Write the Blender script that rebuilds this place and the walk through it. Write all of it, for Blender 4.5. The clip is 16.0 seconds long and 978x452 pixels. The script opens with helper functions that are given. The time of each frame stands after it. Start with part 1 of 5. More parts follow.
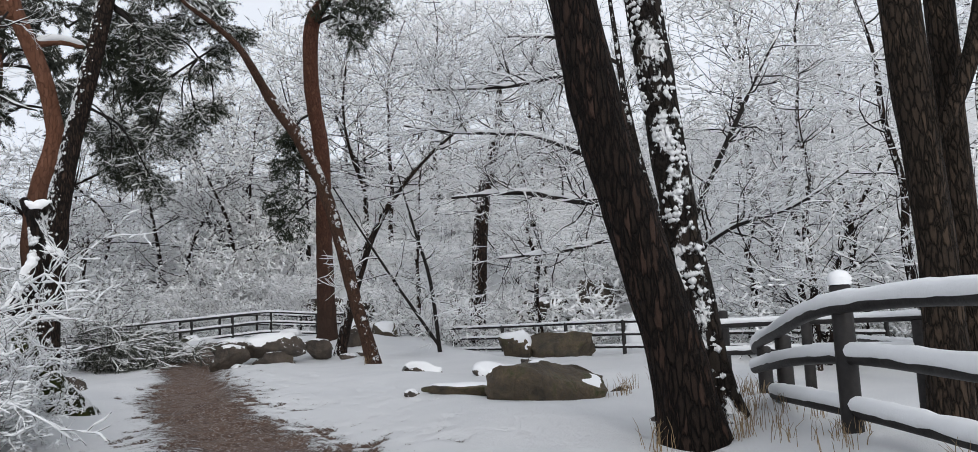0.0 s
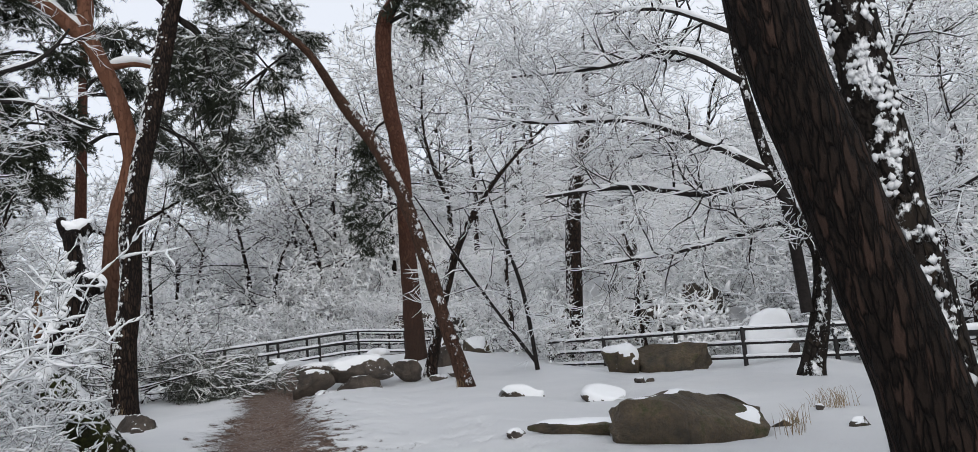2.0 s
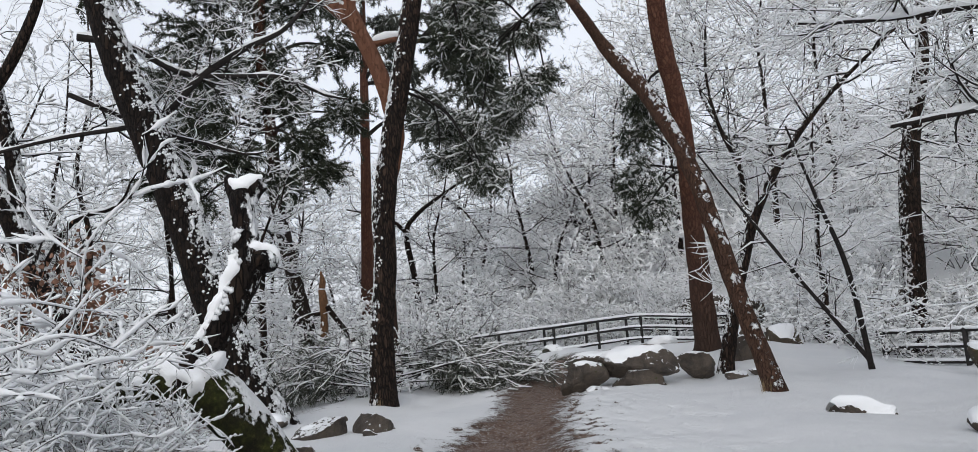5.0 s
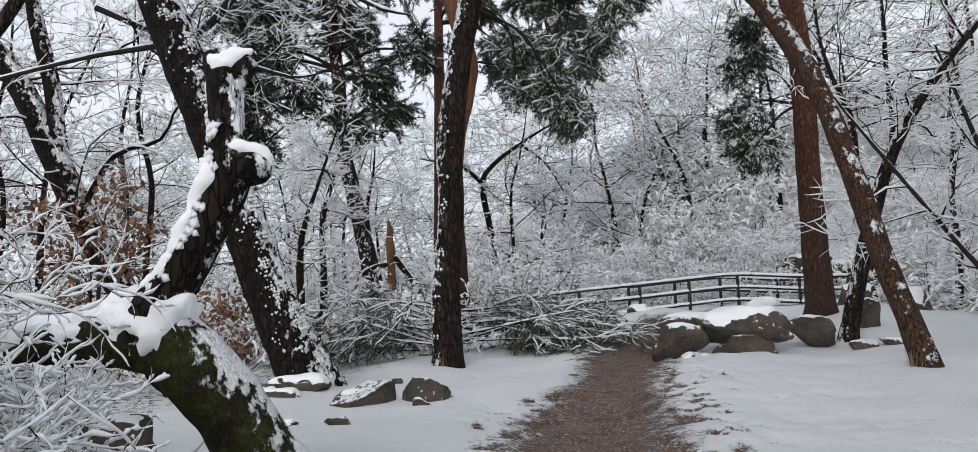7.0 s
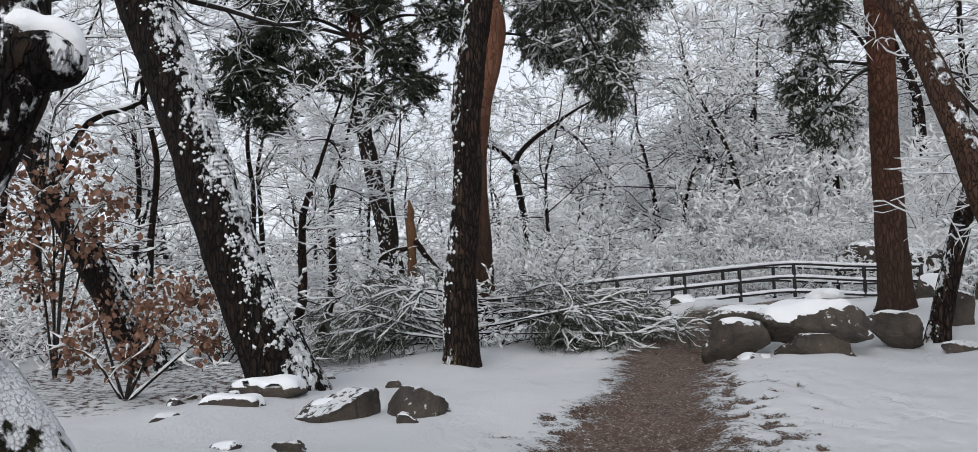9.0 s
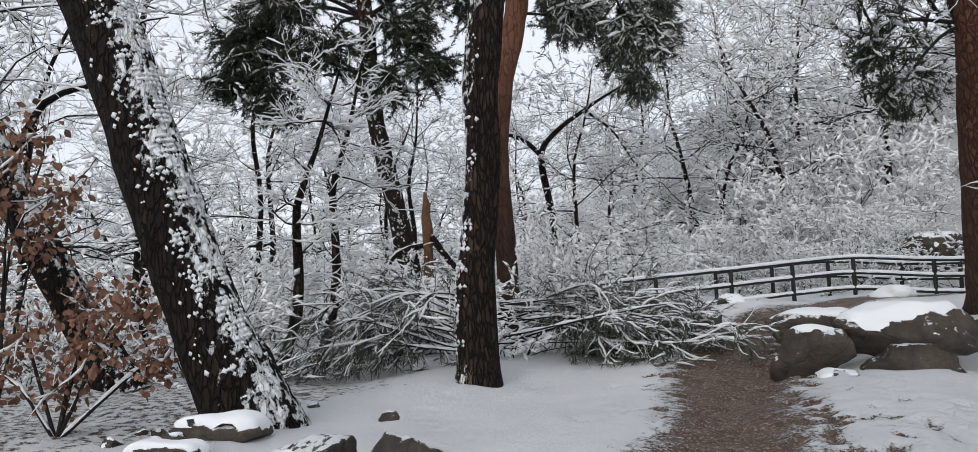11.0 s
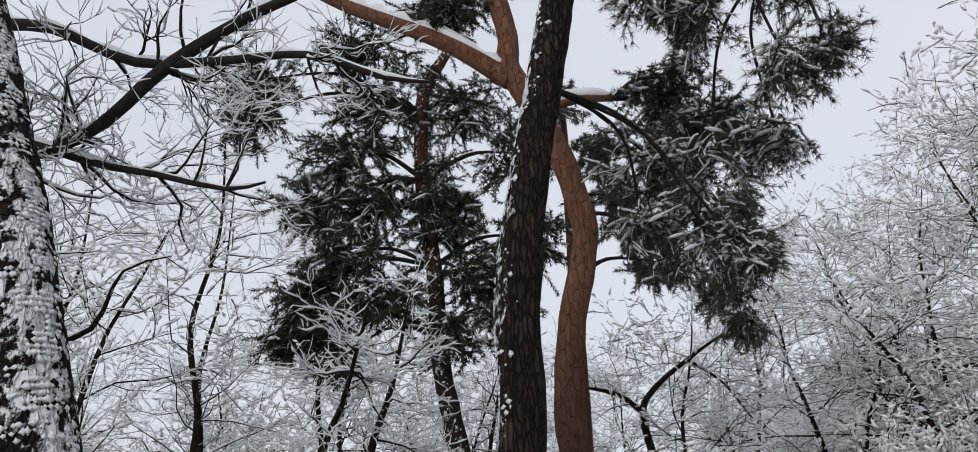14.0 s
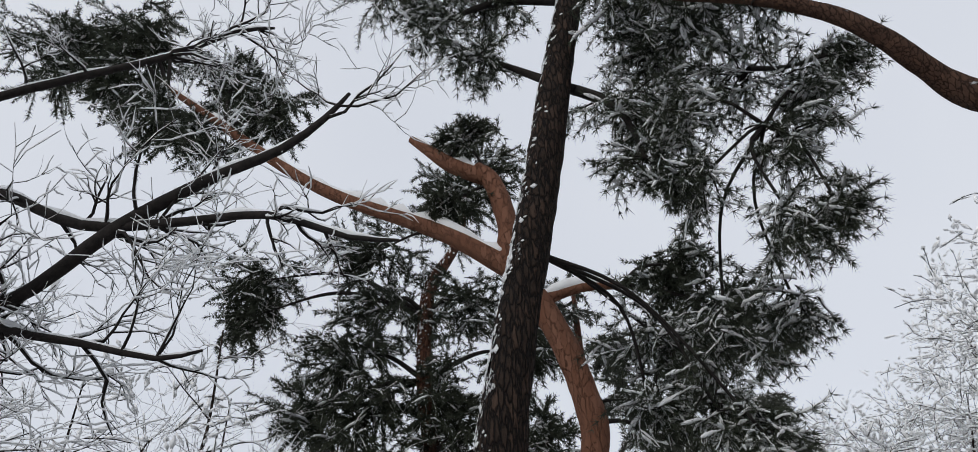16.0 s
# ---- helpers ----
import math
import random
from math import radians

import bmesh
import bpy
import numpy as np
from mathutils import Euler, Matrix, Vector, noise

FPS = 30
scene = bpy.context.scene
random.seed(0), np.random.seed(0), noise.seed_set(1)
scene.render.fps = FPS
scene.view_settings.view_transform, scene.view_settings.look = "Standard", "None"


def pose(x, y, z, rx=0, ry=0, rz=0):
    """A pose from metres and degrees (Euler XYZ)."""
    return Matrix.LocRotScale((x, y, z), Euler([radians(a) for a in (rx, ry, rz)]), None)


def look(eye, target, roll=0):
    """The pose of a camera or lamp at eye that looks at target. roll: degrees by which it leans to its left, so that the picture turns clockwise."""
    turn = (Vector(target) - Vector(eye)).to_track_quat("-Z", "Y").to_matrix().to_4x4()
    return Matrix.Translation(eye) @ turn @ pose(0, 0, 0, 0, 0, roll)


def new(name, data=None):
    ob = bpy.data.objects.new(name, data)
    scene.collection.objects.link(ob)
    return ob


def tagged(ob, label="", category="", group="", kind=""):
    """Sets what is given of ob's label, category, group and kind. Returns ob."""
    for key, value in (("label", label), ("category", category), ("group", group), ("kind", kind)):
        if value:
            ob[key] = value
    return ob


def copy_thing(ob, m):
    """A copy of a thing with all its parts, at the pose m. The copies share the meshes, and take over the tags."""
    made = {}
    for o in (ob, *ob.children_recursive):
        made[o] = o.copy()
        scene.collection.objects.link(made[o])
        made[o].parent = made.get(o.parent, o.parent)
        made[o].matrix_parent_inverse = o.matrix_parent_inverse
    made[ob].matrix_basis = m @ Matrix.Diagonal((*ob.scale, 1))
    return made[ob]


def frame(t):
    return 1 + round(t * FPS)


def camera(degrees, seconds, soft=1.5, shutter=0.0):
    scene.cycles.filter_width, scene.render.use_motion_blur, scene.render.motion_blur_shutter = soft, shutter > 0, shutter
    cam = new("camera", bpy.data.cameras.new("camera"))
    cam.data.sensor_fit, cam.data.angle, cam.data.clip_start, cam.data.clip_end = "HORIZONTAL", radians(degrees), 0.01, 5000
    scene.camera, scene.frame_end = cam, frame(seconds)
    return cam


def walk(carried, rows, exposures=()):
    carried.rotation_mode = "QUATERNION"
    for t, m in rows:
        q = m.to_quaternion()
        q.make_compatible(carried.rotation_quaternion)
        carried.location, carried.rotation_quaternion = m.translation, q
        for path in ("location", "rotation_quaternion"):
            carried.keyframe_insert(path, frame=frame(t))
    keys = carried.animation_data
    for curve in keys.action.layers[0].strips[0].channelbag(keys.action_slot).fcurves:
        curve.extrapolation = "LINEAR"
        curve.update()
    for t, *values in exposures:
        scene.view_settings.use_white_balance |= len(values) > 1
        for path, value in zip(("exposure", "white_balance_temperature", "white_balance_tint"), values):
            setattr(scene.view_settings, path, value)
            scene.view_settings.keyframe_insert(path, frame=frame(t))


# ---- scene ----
cam = camera(64.7, 16.0, soft=0.65)
PATH = [
    (0, (0.82, 2.664, 1.086), (0.542, 4.873, 1.343), -2.6),
    (0.5, (0.67, 3.097, 1.148), (0.341, 5.296, 1.416), -2.8),
    (1, (0.483, 3.583, 1.182), (0.11, 5.774, 1.461), -3.5),
    (1.5, (0.384, 4.145, 1.177), (-0.034, 6.326, 1.467), -4.3),
    (2, (0.264, 4.571, 1.228), (-0.25, 6.73, 1.527), -4.7),
    (2.5, (0.146, 5.076, 1.284), (-0.51, 7.195, 1.593), -4.9),
    (3, (0.114, 5.594, 1.307), (-0.706, 7.655, 1.62), -4.9),
    (3.5, (-0.055, 6.13, 1.334), (-1.032, 8.121, 1.645), -5.0),
    (4, (-0.249, 6.691, 1.333), (-1.352, 8.615, 1.642), -5.0),
    (4.2, (-0.321, 6.919, 1.327), (-1.471, 8.817, 1.639), -4.8),
    (6.3, (-1.574, 8.853, 1.256), (-2.936, 10.61, 1.528), -2.8),
    (6.5, (-1.69, 9.064, 1.233), (-3.074, 10.807, 1.486), -2.7),
    (7, (-2.028, 9.489, 1.221), (-3.487, 11.175, 1.429), -2.5),
    (7.5, (-2.34, 9.875, 1.244), (-3.879, 11.494, 1.42), -2.7),
    (8, (-2.642, 10.348, 1.244), (-4.205, 11.944, 1.408), -2.3),
    (8.5, (-2.952, 10.799, 1.2), (-4.5, 12.408, 1.373), -2.0),
    (8.7, (-3.039, 10.974, 1.202), (-4.583, 12.586, 1.379), -1.9),
    (10.8, (-4.403, 12.65, 1.257), (-5.996, 14.216, 1.428), -2.2),
    (11, (-4.553, 12.787, 1.29), (-6.154, 14.342, 1.462), -2.4),
    (11.5, (-4.824, 13.266, 1.278), (-6.454, 14.793, 1.462), -2.7),
    (12, (-5.126, 13.751, 1.284), (-6.785, 15.241, 1.508), -2.8),
    (12.5, (-5.32, 14.106, 1.339), (-7.01, 15.542, 1.646), -3.2),
    (13, (-5.488, 14.473, 1.371), (-7.19, 15.854, 1.834), -3.5),
    (13.5, (-5.738, 14.713, 1.445), (-7.416, 16.033, 2.126), -3.5),
    (14, (-5.85, 15.043, 1.496), (-7.486, 16.269, 2.412), -2.9),
    (14.5, (-5.978, 15.333, 1.541), (-7.554, 16.476, 2.649), -2.4),
    (15, (-6.154, 15.564, 1.553), (-7.664, 16.65, 2.802), -2.4),
    (15.5, (-6.311, 15.824, 1.549), (-7.756, 16.852, 2.917), -2.5),
    (16, (-6.5, 16.078, 1.549), (-7.887, 17.078, 2.996), -3.0),
]
walk(cam, [(t, look(eye, target, roll)) for t, eye, target, roll in PATH],
     exposures=[(0, -0.23), (4, -0.21), (7, -0.17), (12.3, -0.16), (13.6, -0.36), (14.6, -0.49), (16, -0.49)])

# ---- light ----
world = bpy.data.worlds.new("overcast")
scene.world = world
world.use_nodes = True
wn, wl = world.node_tree.nodes, world.node_tree.links
sky = wn.new("ShaderNodeTexSky")
sky.sky_type, sky.sun_disc = "NISHITA", False
sky.sun_elevation, sky.sun_rotation = radians(24), radians(158)
sky_dim = wn.new("ShaderNodeVectorMath")
sky_dim.operation = "SCALE"
sky_dim.inputs["Scale"].default_value = 0.10
wl.new(sky.outputs[0], sky_dim.inputs[0])
# a closed cloud layer veils most of the blue
cloud_map = wn.new("ShaderNodeTexCoord")
cloud_noise = wn.new("ShaderNodeTexNoise")
cloud_noise.inputs["Scale"].default_value = 1.6
cloud_noise.inputs["Detail"].default_value = 4
wl.new(cloud_map.outputs["Generated"], cloud_noise.inputs["Vector"])
cloud_ramp = wn.new("ShaderNodeValToRGB")
cloud_ramp.color_ramp.elements[0].position, cloud_ramp.color_ramp.elements[1].position = 0.3, 0.7
cloud_ramp.color_ramp.elements[0].color = (0.885, 0.93, 1.025, 1)
cloud_ramp.color_ramp.elements[1].color = (0.985, 1.02, 1.095, 1)
wl.new(cloud_noise.outputs["Fac"], cloud_ramp.inputs[0])
veil = wn.new("ShaderNodeMix")
veil.data_type = "RGBA"
veil.inputs["Factor"].default_value = 0.86
wl.new(sky_dim.outputs[0], veil.inputs[6])
wl.new(cloud_ramp.outputs[0], veil.inputs[7])
wl.new(veil.outputs[2], wn["Background"].inputs[0])
wn["Background"].inputs[1].default_value = 1.15

sun_lamp = bpy.data.lights.new("sun", "SUN")
sun_lamp.energy, sun_lamp.angle, sun_lamp.color = 1.5, radians(30), (1.0, 0.975, 0.945)
sun = new("sun", sun_lamp)
sun.matrix_world = look((8, -20, 19.2), (-8, 20, 0))


# ---- materials ----
def material(name):
    m = bpy.data.materials.new(name)
    m.use_nodes = True
    n, l = m.node_tree.nodes, m.node_tree.links
    return m, n, l, n["Principled BSDF"]


def noise_node(n, l, vec, scale, detail=4, rough=0.6):
    a = n.new("ShaderNodeTexNoise")
    a.inputs["Scale"].default_value, a.inputs["Detail"].default_value, a.inputs["Roughness"].default_value = scale, detail, rough
    if vec is not None:
        l.new(vec, a.inputs["Vector"])
    return a.outputs["Fac"]


def ramp(n, l, fac, stops):
    r = n.new("ShaderNodeValToRGB")
    e = r.color_ramp.elements
    while len(e) < len(stops):
        e.new(0.5)
    for i, (p, c) in enumerate(stops):
        e[i].position = p
        e[i].color = (*c, 1) if len(c) == 3 else c
    l.new(fac, r.inputs[0])
    return r.outputs[0]


def calc(n, l, op, a, b, clamp=False):
    m = n.new("ShaderNodeMath")
    m.operation, m.use_clamp = op, clamp
    for i, v in enumerate((a, b)):
        if isinstance(v, (int, float)):
            m.inputs[i].default_value = v
        else:
            l.new(v, m.inputs[i])
    return m.outputs[0]


def blend(n, l, fac, a, b):
    m = n.new("ShaderNodeMix")
    m.data_type = "RGBA"
    for k, v in ((0, fac), (6, a), (7, b)):
        if isinstance(v, (int, float)):
            m.inputs[k].default_value = v
        elif isinstance(v, tuple):
            m.inputs[k].default_value = (*v, 1)
        else:
            l.new(v, m.inputs[k])
    return m.outputs[2]


def relief(n, l, bsdf, height, strength, distance):
    b = n.new("ShaderNodeBump")
    b.inputs["Strength"].default_value, b.inputs["Distance"].default_value = strength, distance
    l.new(height, b.inputs["Height"])
    l.new(b.outputs[0], bsdf.inputs["Normal"])


def coords(n, l, scale=(1, 1, 1)):
    t, m = n.new("ShaderNodeTexCoord"), n.new("ShaderNodeMapping")
    m.inputs["Scale"].default_value = scale
    l.new(t.outputs["Object"], m.inputs["Vector"])
    return m.outputs[0]


SNOW = (0.87, 0.88, 0.89)


def facing(n, l, direction):
    g, d = n.new("ShaderNodeNewGeometry"), n.new("ShaderNodeVectorMath")
    d.operation = "DOT_PRODUCT"
    l.new(g.outputs["Normal"], d.inputs[0])
    d.inputs[1].default_value = direction
    return d.outputs["Value"]


def bark_material(name, crack, plate, tint, plates=(9, 9, 2.6), rough=0.85, snow=0.0, wind=(0.5, -0.5, 0.6), moss=0.0, dark_low=None, seam=0.14):
    """Plated bark; snow: how much of the windward side it covers."""
    m, n, l, b = material(name)
    v = coords(n, l, plates)
    warp = n.new("ShaderNodeVectorMath")
    warp.operation = "ADD"
    nz = n.new("ShaderNodeTexNoise")
    nz.inputs["Scale"].default_value = 1.5
    l.new(v, nz.inputs["Vector"])
    l.new(v, warp.inputs[0])
    l.new(nz.outputs["Color"], warp.inputs[1])
    vo = n.new("ShaderNodeTexVoronoi")
    vo.feature = "DISTANCE_TO_EDGE"
    vo.inputs["Scale"].default_value = 1.0
    l.new(warp.outputs[0], vo.inputs["Vector"])
    edge = ramp(n, l, vo.outputs["Distance"], [(0.0, (0, 0, 0)), (seam, (1, 1, 1))])
    vc = n.new("ShaderNodeTexVoronoi")
    vc.inputs["Scale"].default_value = 1.0
    l.new(warp.outputs[0], vc.inputs["Vector"])
    grain = noise_node(n, l, coords(n, l, (30, 30, 9)), 1.0, 6, 0.7)
    sep = n.new("ShaderNodeSeparateColor")
    l.new(vc.outputs["Color"], sep.inputs[0])
    col = blend(n, l, ramp(n, l, sep.outputs[0], [(0.55, (0, 0, 0)), (0.95, (1, 1, 1))]), plate, tint)
    col = blend(n, l, calc(n, l, "MULTIPLY", grain, 0.8), col, crack)
    col = blend(n, l, edge, crack, col)
    if dark_low:
        z = n.new("ShaderNodeSeparateXYZ")
        l.new(coords(n, l), z.inputs[0])
        wob = calc(n, l, "ADD", z.outputs[2], calc(n, l, "MULTIPLY", noise_node(n, l, coords(n, l), 1.3), 2.0))
        low = n.new("ShaderNodeMapRange")
        l.new(wob, low.inputs[0])
        low.inputs[1].default_value, low.inputs[2].default_value = dark_low[0], dark_low[1]
        col = blend(n, l, low.outputs[0], dark_low[2], col)
    if moss:
        mo = ramp(n, l, noise_node(n, l, coords(n, l), 3.5, 6, 0.7), [(0.5 - 0.2 * moss, (0, 0, 0)), (0.62, (1, 1, 1))])
        green = ramp(n, l, noise_node(n, l, coords(n, l), 21, 5, 0.75), [(0.35, (0.016, 0.020, 0.007)), (0.55, (0.045, 0.050, 0.014)), (0.72, (0.105, 0.100, 0.030))])
        col = blend(n, l, mo, col, green)
    h = calc(n, l, "ADD", calc(n, l, "MULTIPLY", edge, 0.7), calc(n, l, "MULTIPLY", grain, 0.5))
    rough_in = rough
    if snow > 0:
        f = facing(n, l, wind)
        patch = noise_node(n, l, coords(n, l, (1, 1, 0.7)), 11, 6, 0.68)
        big = noise_node(n, l, coords(n, l), 2.2, 2, 0.5)
        s = calc(n, l, "ADD", f, calc(n, l, "MULTIPLY", calc(n, l, "SUBTRACT", patch, 0.5), 2.6))
        s = calc(n, l, "ADD", s, calc(n, l, "MULTIPLY", calc(n, l, "SUBTRACT", big, 0.5), 1.2))
        s = calc(n, l, "ADD", s, snow - 1.0)
        mask = ramp(n, l, s, [(0.0, (0, 0, 0)), (0.12, (1, 1, 1))])
        col = blend(n, l, mask, col, SNOW)
        h = calc(n, l, "ADD", h, calc(n, l, "MULTIPLY", mask, 1.5))
    l.new(col, b.inputs["Base Color"])
    b.inputs["Roughness"].default_value = rough_in
    b.inputs["Specular IOR Level"].default_value = 0.12
    relief(n, l, b, h, 1.0, 0.05)
    return m


def snow_material(name, lump=9, depth=0.02, glow=0.0, base=(0.90, 0.91, 0.92)):
    """glow: the share of light that passes through a thin layer of snow."""
    m, n, l, b = material(name)
    v = coords(n, l)
    c = ramp(n, l, noise_node(n, l, v, 2.0, 5), [(0.3, base), (0.7, tuple(c + 0.04 for c in base))])
    l.new(c, b.inputs["Base Color"])
    b.inputs["Roughness"].default_value = 0.7
    b.inputs["Specular IOR Level"].default_value = 0.2
    h = calc(n, l, "ADD", noise_node(n, l, v, lump, 5, 0.65), calc(n, l, "MULTIPLY", noise_node(n, l, v, lump * 9, 2), 0.15))
    relief(n, l, b, h, 0.6, depth)
    if glow:
        tr, mx = n.new("ShaderNodeBsdfTranslucent"), n.new("ShaderNodeMixShader")
        tr.inputs[0].default_value = (0.95, 0.96, 0.97, 1)
        mx.inputs[0].default_value = glow
        l.new(b.outputs[0], mx.inputs[1])
        l.new(tr.outputs[0], mx.inputs[2])
        l.new(mx.outputs[0], n["Material Output"].inputs[0])
    return m


def rock_material(name, a, c, moss=0.0, snow=0.35):
    m, n, l, b = material(name)
    v = coords(n, l)
    big, fine = noise_node(n, l, v, 2.5, 6, 0.65), noise_node(n, l, v, 28, 5, 0.7)
    col = ramp(n, l, big, [(0.34, a), (0.62, c)])
    col = blend(n, l, calc(n, l, "MULTIPLY", ramp(n, l, fine, [(0.35, (0, 0, 0)), (0.65, (1, 1, 1))]), 0.6), col, (0.05, 0.042, 0.036))
    if moss:
        mo = ramp(n, l, noise_node(n, l, v, 4.5, 7, 0.75), [(0.62 - 0.25 * moss, (0, 0, 0)), (0.66, (1, 1, 1))])
        col = blend(n, l, mo, col, (0.045, 0.052, 0.014))
    if snow:
        s = calc(n, l, "ADD", facing(n, l, (0.1, -0.1, 1)), calc(n, l, "MULTIPLY", calc(n, l, "SUBTRACT", noise_node(n, l, v, 11, 4, 0.6), 0.5), 1.6))
        mask = ramp(n, l, calc(n, l, "SUBTRACT", s, 1.0 - snow), [(0.0, (0, 0, 0)), (0.1, (1, 1, 1))])
        col = blend(n, l, mask, col, SNOW)
    l.new(col, b.inputs["Base Color"])
    b.inputs["Roughness"].default_value = 0.75
    crack = n.new("ShaderNodeTexVoronoi")
    crack.feature = "DISTANCE_TO_EDGE"
    crack.inputs["Scale"].default_value = 2.2
    l.new(v, crack.inputs["Vector"])
    ce = ramp(n, l, crack.outputs["Distance"], [(0.0, (0, 0, 0)), (0.04, (1, 1, 1))])
    h = calc(n, l, "ADD", calc(n, l, "ADD", big, calc(n, l, "MULTIPLY", fine, 0.35)), calc(n, l, "MULTIPLY", ce, 0.1))
    relief(n, l, b, h, 1.0, 0.14)
    return m


def plain_material(name, a, c, scale=20, rough=0.8, stretch=(1, 1, 1), bump=0.01):
    m, n, l, b = material(name)
    v = coords(n, l, stretch)
    f = noise_node(n, l, v, scale, 6, 0.7)
    l.new(ramp(n, l, f, [(0.3, a), (0.7, c)]), b.inputs["Base Color"])
    b.inputs["Roughness"].default_value = rough
    b.inputs["Specular IOR Level"].default_value = 0.25
    relief(n, l, b, f, 0.6, bump)
    return m


def ground_material():
    m, n, l, b = material("snow_and_trodden_earth")
    v = coords(n, l)
    at = n.new("ShaderNodeAttribute")
    at.attribute_name = "dirt"
    at2 = n.new("ShaderNodeAttribute")
    at2.attribute_name = "litter"
    fine, mid, wide = noise_node(n, l, v, 38, 5, 0.7), noise_node(n, l, v, 8.5, 6, 0.7), noise_node(n, l, v, 0.5, 3)
    vo = n.new("ShaderNodeTexVoronoi")
    vo.inputs["Scale"].default_value = 3.4
    l.new(v, vo.inputs["Vector"])
    s = calc(n, l, "ADD", at.outputs["Fac"], calc(n, l, "MULTIPLY", calc(n, l, "SUBTRACT", mid, 0.5), 1.1))
    s = calc(n, l, "ADD", s, calc(n, l, "MULTIPLY", calc(n, l, "SUBTRACT", fine, 0.5), 1.2))
    s = calc(n, l, "SUBTRACT", s, calc(n, l, "MULTIPLY", vo.outputs["Distance"], 0.08))
    mask = ramp(n, l, s, [(0.31, (0, 0, 0)), (0.45, (1, 1, 1))])
    thin = ramp(n, l, calc(n, l, "ADD", calc(n, l, "MULTIPLY", at2.outputs["Fac"], 0.6), calc(n, l, "MULTIPLY", noise_node(n, l, v, 9, 5, 0.7), 0.7)), [(0.80, (0, 0, 0)), (0.86, (1, 1, 1))])
    mask = calc(n, l, "MAXIMUM", mask, thin)
    earth = ramp(n, l, noise_node(n, l, v, 13, 7, 0.75), [(0.28, (0.026, 0.016, 0.011)), (0.5, (0.105, 0.064, 0.045)), (0.72, (0.20, 0.132, 0.098))])
    earth = blend(n, l, ramp(n, l, noise_node(n, l, v, 2.6, 5, 0.7), [(0.42, (0, 0, 0)), (0.62, (0.75, 0.75, 0.75))]), earth, (0.155, 0.103, 0.076))
    slush = blend(n, l, ramp(n, l, noise_node(n, l, v, 31, 4, 0.7), [(0.52, (0, 0, 0)), (0.70, (0.75, 0.75, 0.75))]), earth, (0.55, 0.53, 0.52))
    white = ramp(n, l, wide, [(0.3, (0.70, 0.71, 0.72)), (0.7, (0.78, 0.785, 0.79))])
    l.new(blend(n, l, mask, white, slush), b.inputs["Base Color"])
    b.inputs["Roughness"].default_value = 0.72
    b.inputs["Specular IOR Level"].default_value = 0.2
    h = calc(n, l, "ADD", calc(n, l, "MULTIPLY", fine, 0.45), calc(n, l, "MULTIPLY", mid, 0.6))
    h = calc(n, l, "SUBTRACT", h, calc(n, l, "MULTIPLY", mask, 0.9))
    relief(n, l, b, h, 1.0, 0.07)
    return m


snow_mat = snow_material("fresh_snow", base=(0.80, 0.81, 0.82))
twig_snow = snow_material("twig_snow", 30, 0.005, 0.28)
wood_snow = snow_material("woodland_snow", 30, 0.005, 0.06, (0.94, 0.945, 0.95))
pine_bark = bark_material("old_pine_bark", (0.005, 0.004, 0.0035), (0.026, 0.018, 0.014), (0.075, 0.045, 0.034), (20, 20, 4.0), seam=0.2)
dark_bark = bark_material("dark_bark", (0.006, 0.005, 0.005), (0.046, 0.031, 0.023), (0.095, 0.060, 0.043), (17, 17, 4.5), seam=0.2, snow=0.08, wind=(-0.55, -0.75, 0.25))
snowy_bark = bark_material("snow_plastered_bark", (0.005, 0.004, 0.004), (0.022, 0.016, 0.013), (0.040, 0.026, 0.018), (16, 16, 5), snow=0.16, wind=(0.92, 0.25, 0.25))
ivy_bark = bark_material("snow_speckled_bark", (0.010, 0.008, 0.007), (0.03, 0.024, 0.02), (0.05, 0.038, 0.028), (10, 10, 4), snow=0.07, wind=(-0.1, -0.9, 0.2))
red_bark = bark_material("red_pine_bark", (0.07, 0.032, 0.022), (0.15, 0.066, 0.043), (0.21, 0.10, 0.066), (13, 13, 3.5), snow=0.03, wind=(-0.2, -0.4, 0.9), dark_low=(1.0, 6.0, (0.055, 0.036, 0.028)))
orange_bark = bark_material("peeling_orange_bark", (0.12, 0.055, 0.034), (0.17, 0.078, 0.048), (0.23, 0.115, 0.075), (9, 9, 3.0), seam=0.05, snow=0.10, wind=(-0.1, -0.2, 1.0), dark_low=(3.0, 7.5, (0.045, 0.028, 0.021)))
brown_bark = bark_material("grey_brown_plated_bark", (0.010, 0.008, 0.006), (0.055, 0.040, 0.030), (0.10, 0.070, 0.050), (17, 17, 4.5), seam=0.2)
thicket_bark = bark_material("dark_footed_red_bark", (0.02, 0.011, 0.008), (0.13, 0.058, 0.036), (0.18, 0.085, 0.055), (12, 12, 3.5), seam=0.1, snow=0.10, wind=(0.4, -0.6, 0.5), dark_low=(8.0, 12.5, (0.022, 0.016, 0.013)))
lean_bark = bark_material("brown_bark", (0.025, 0.015, 0.011), (0.10, 0.055, 0.038), (0.13, 0.07, 0.046), (22, 22, 7), seam=0.08, snow=0.20, wind=(0.3, -0.3, 0.85))
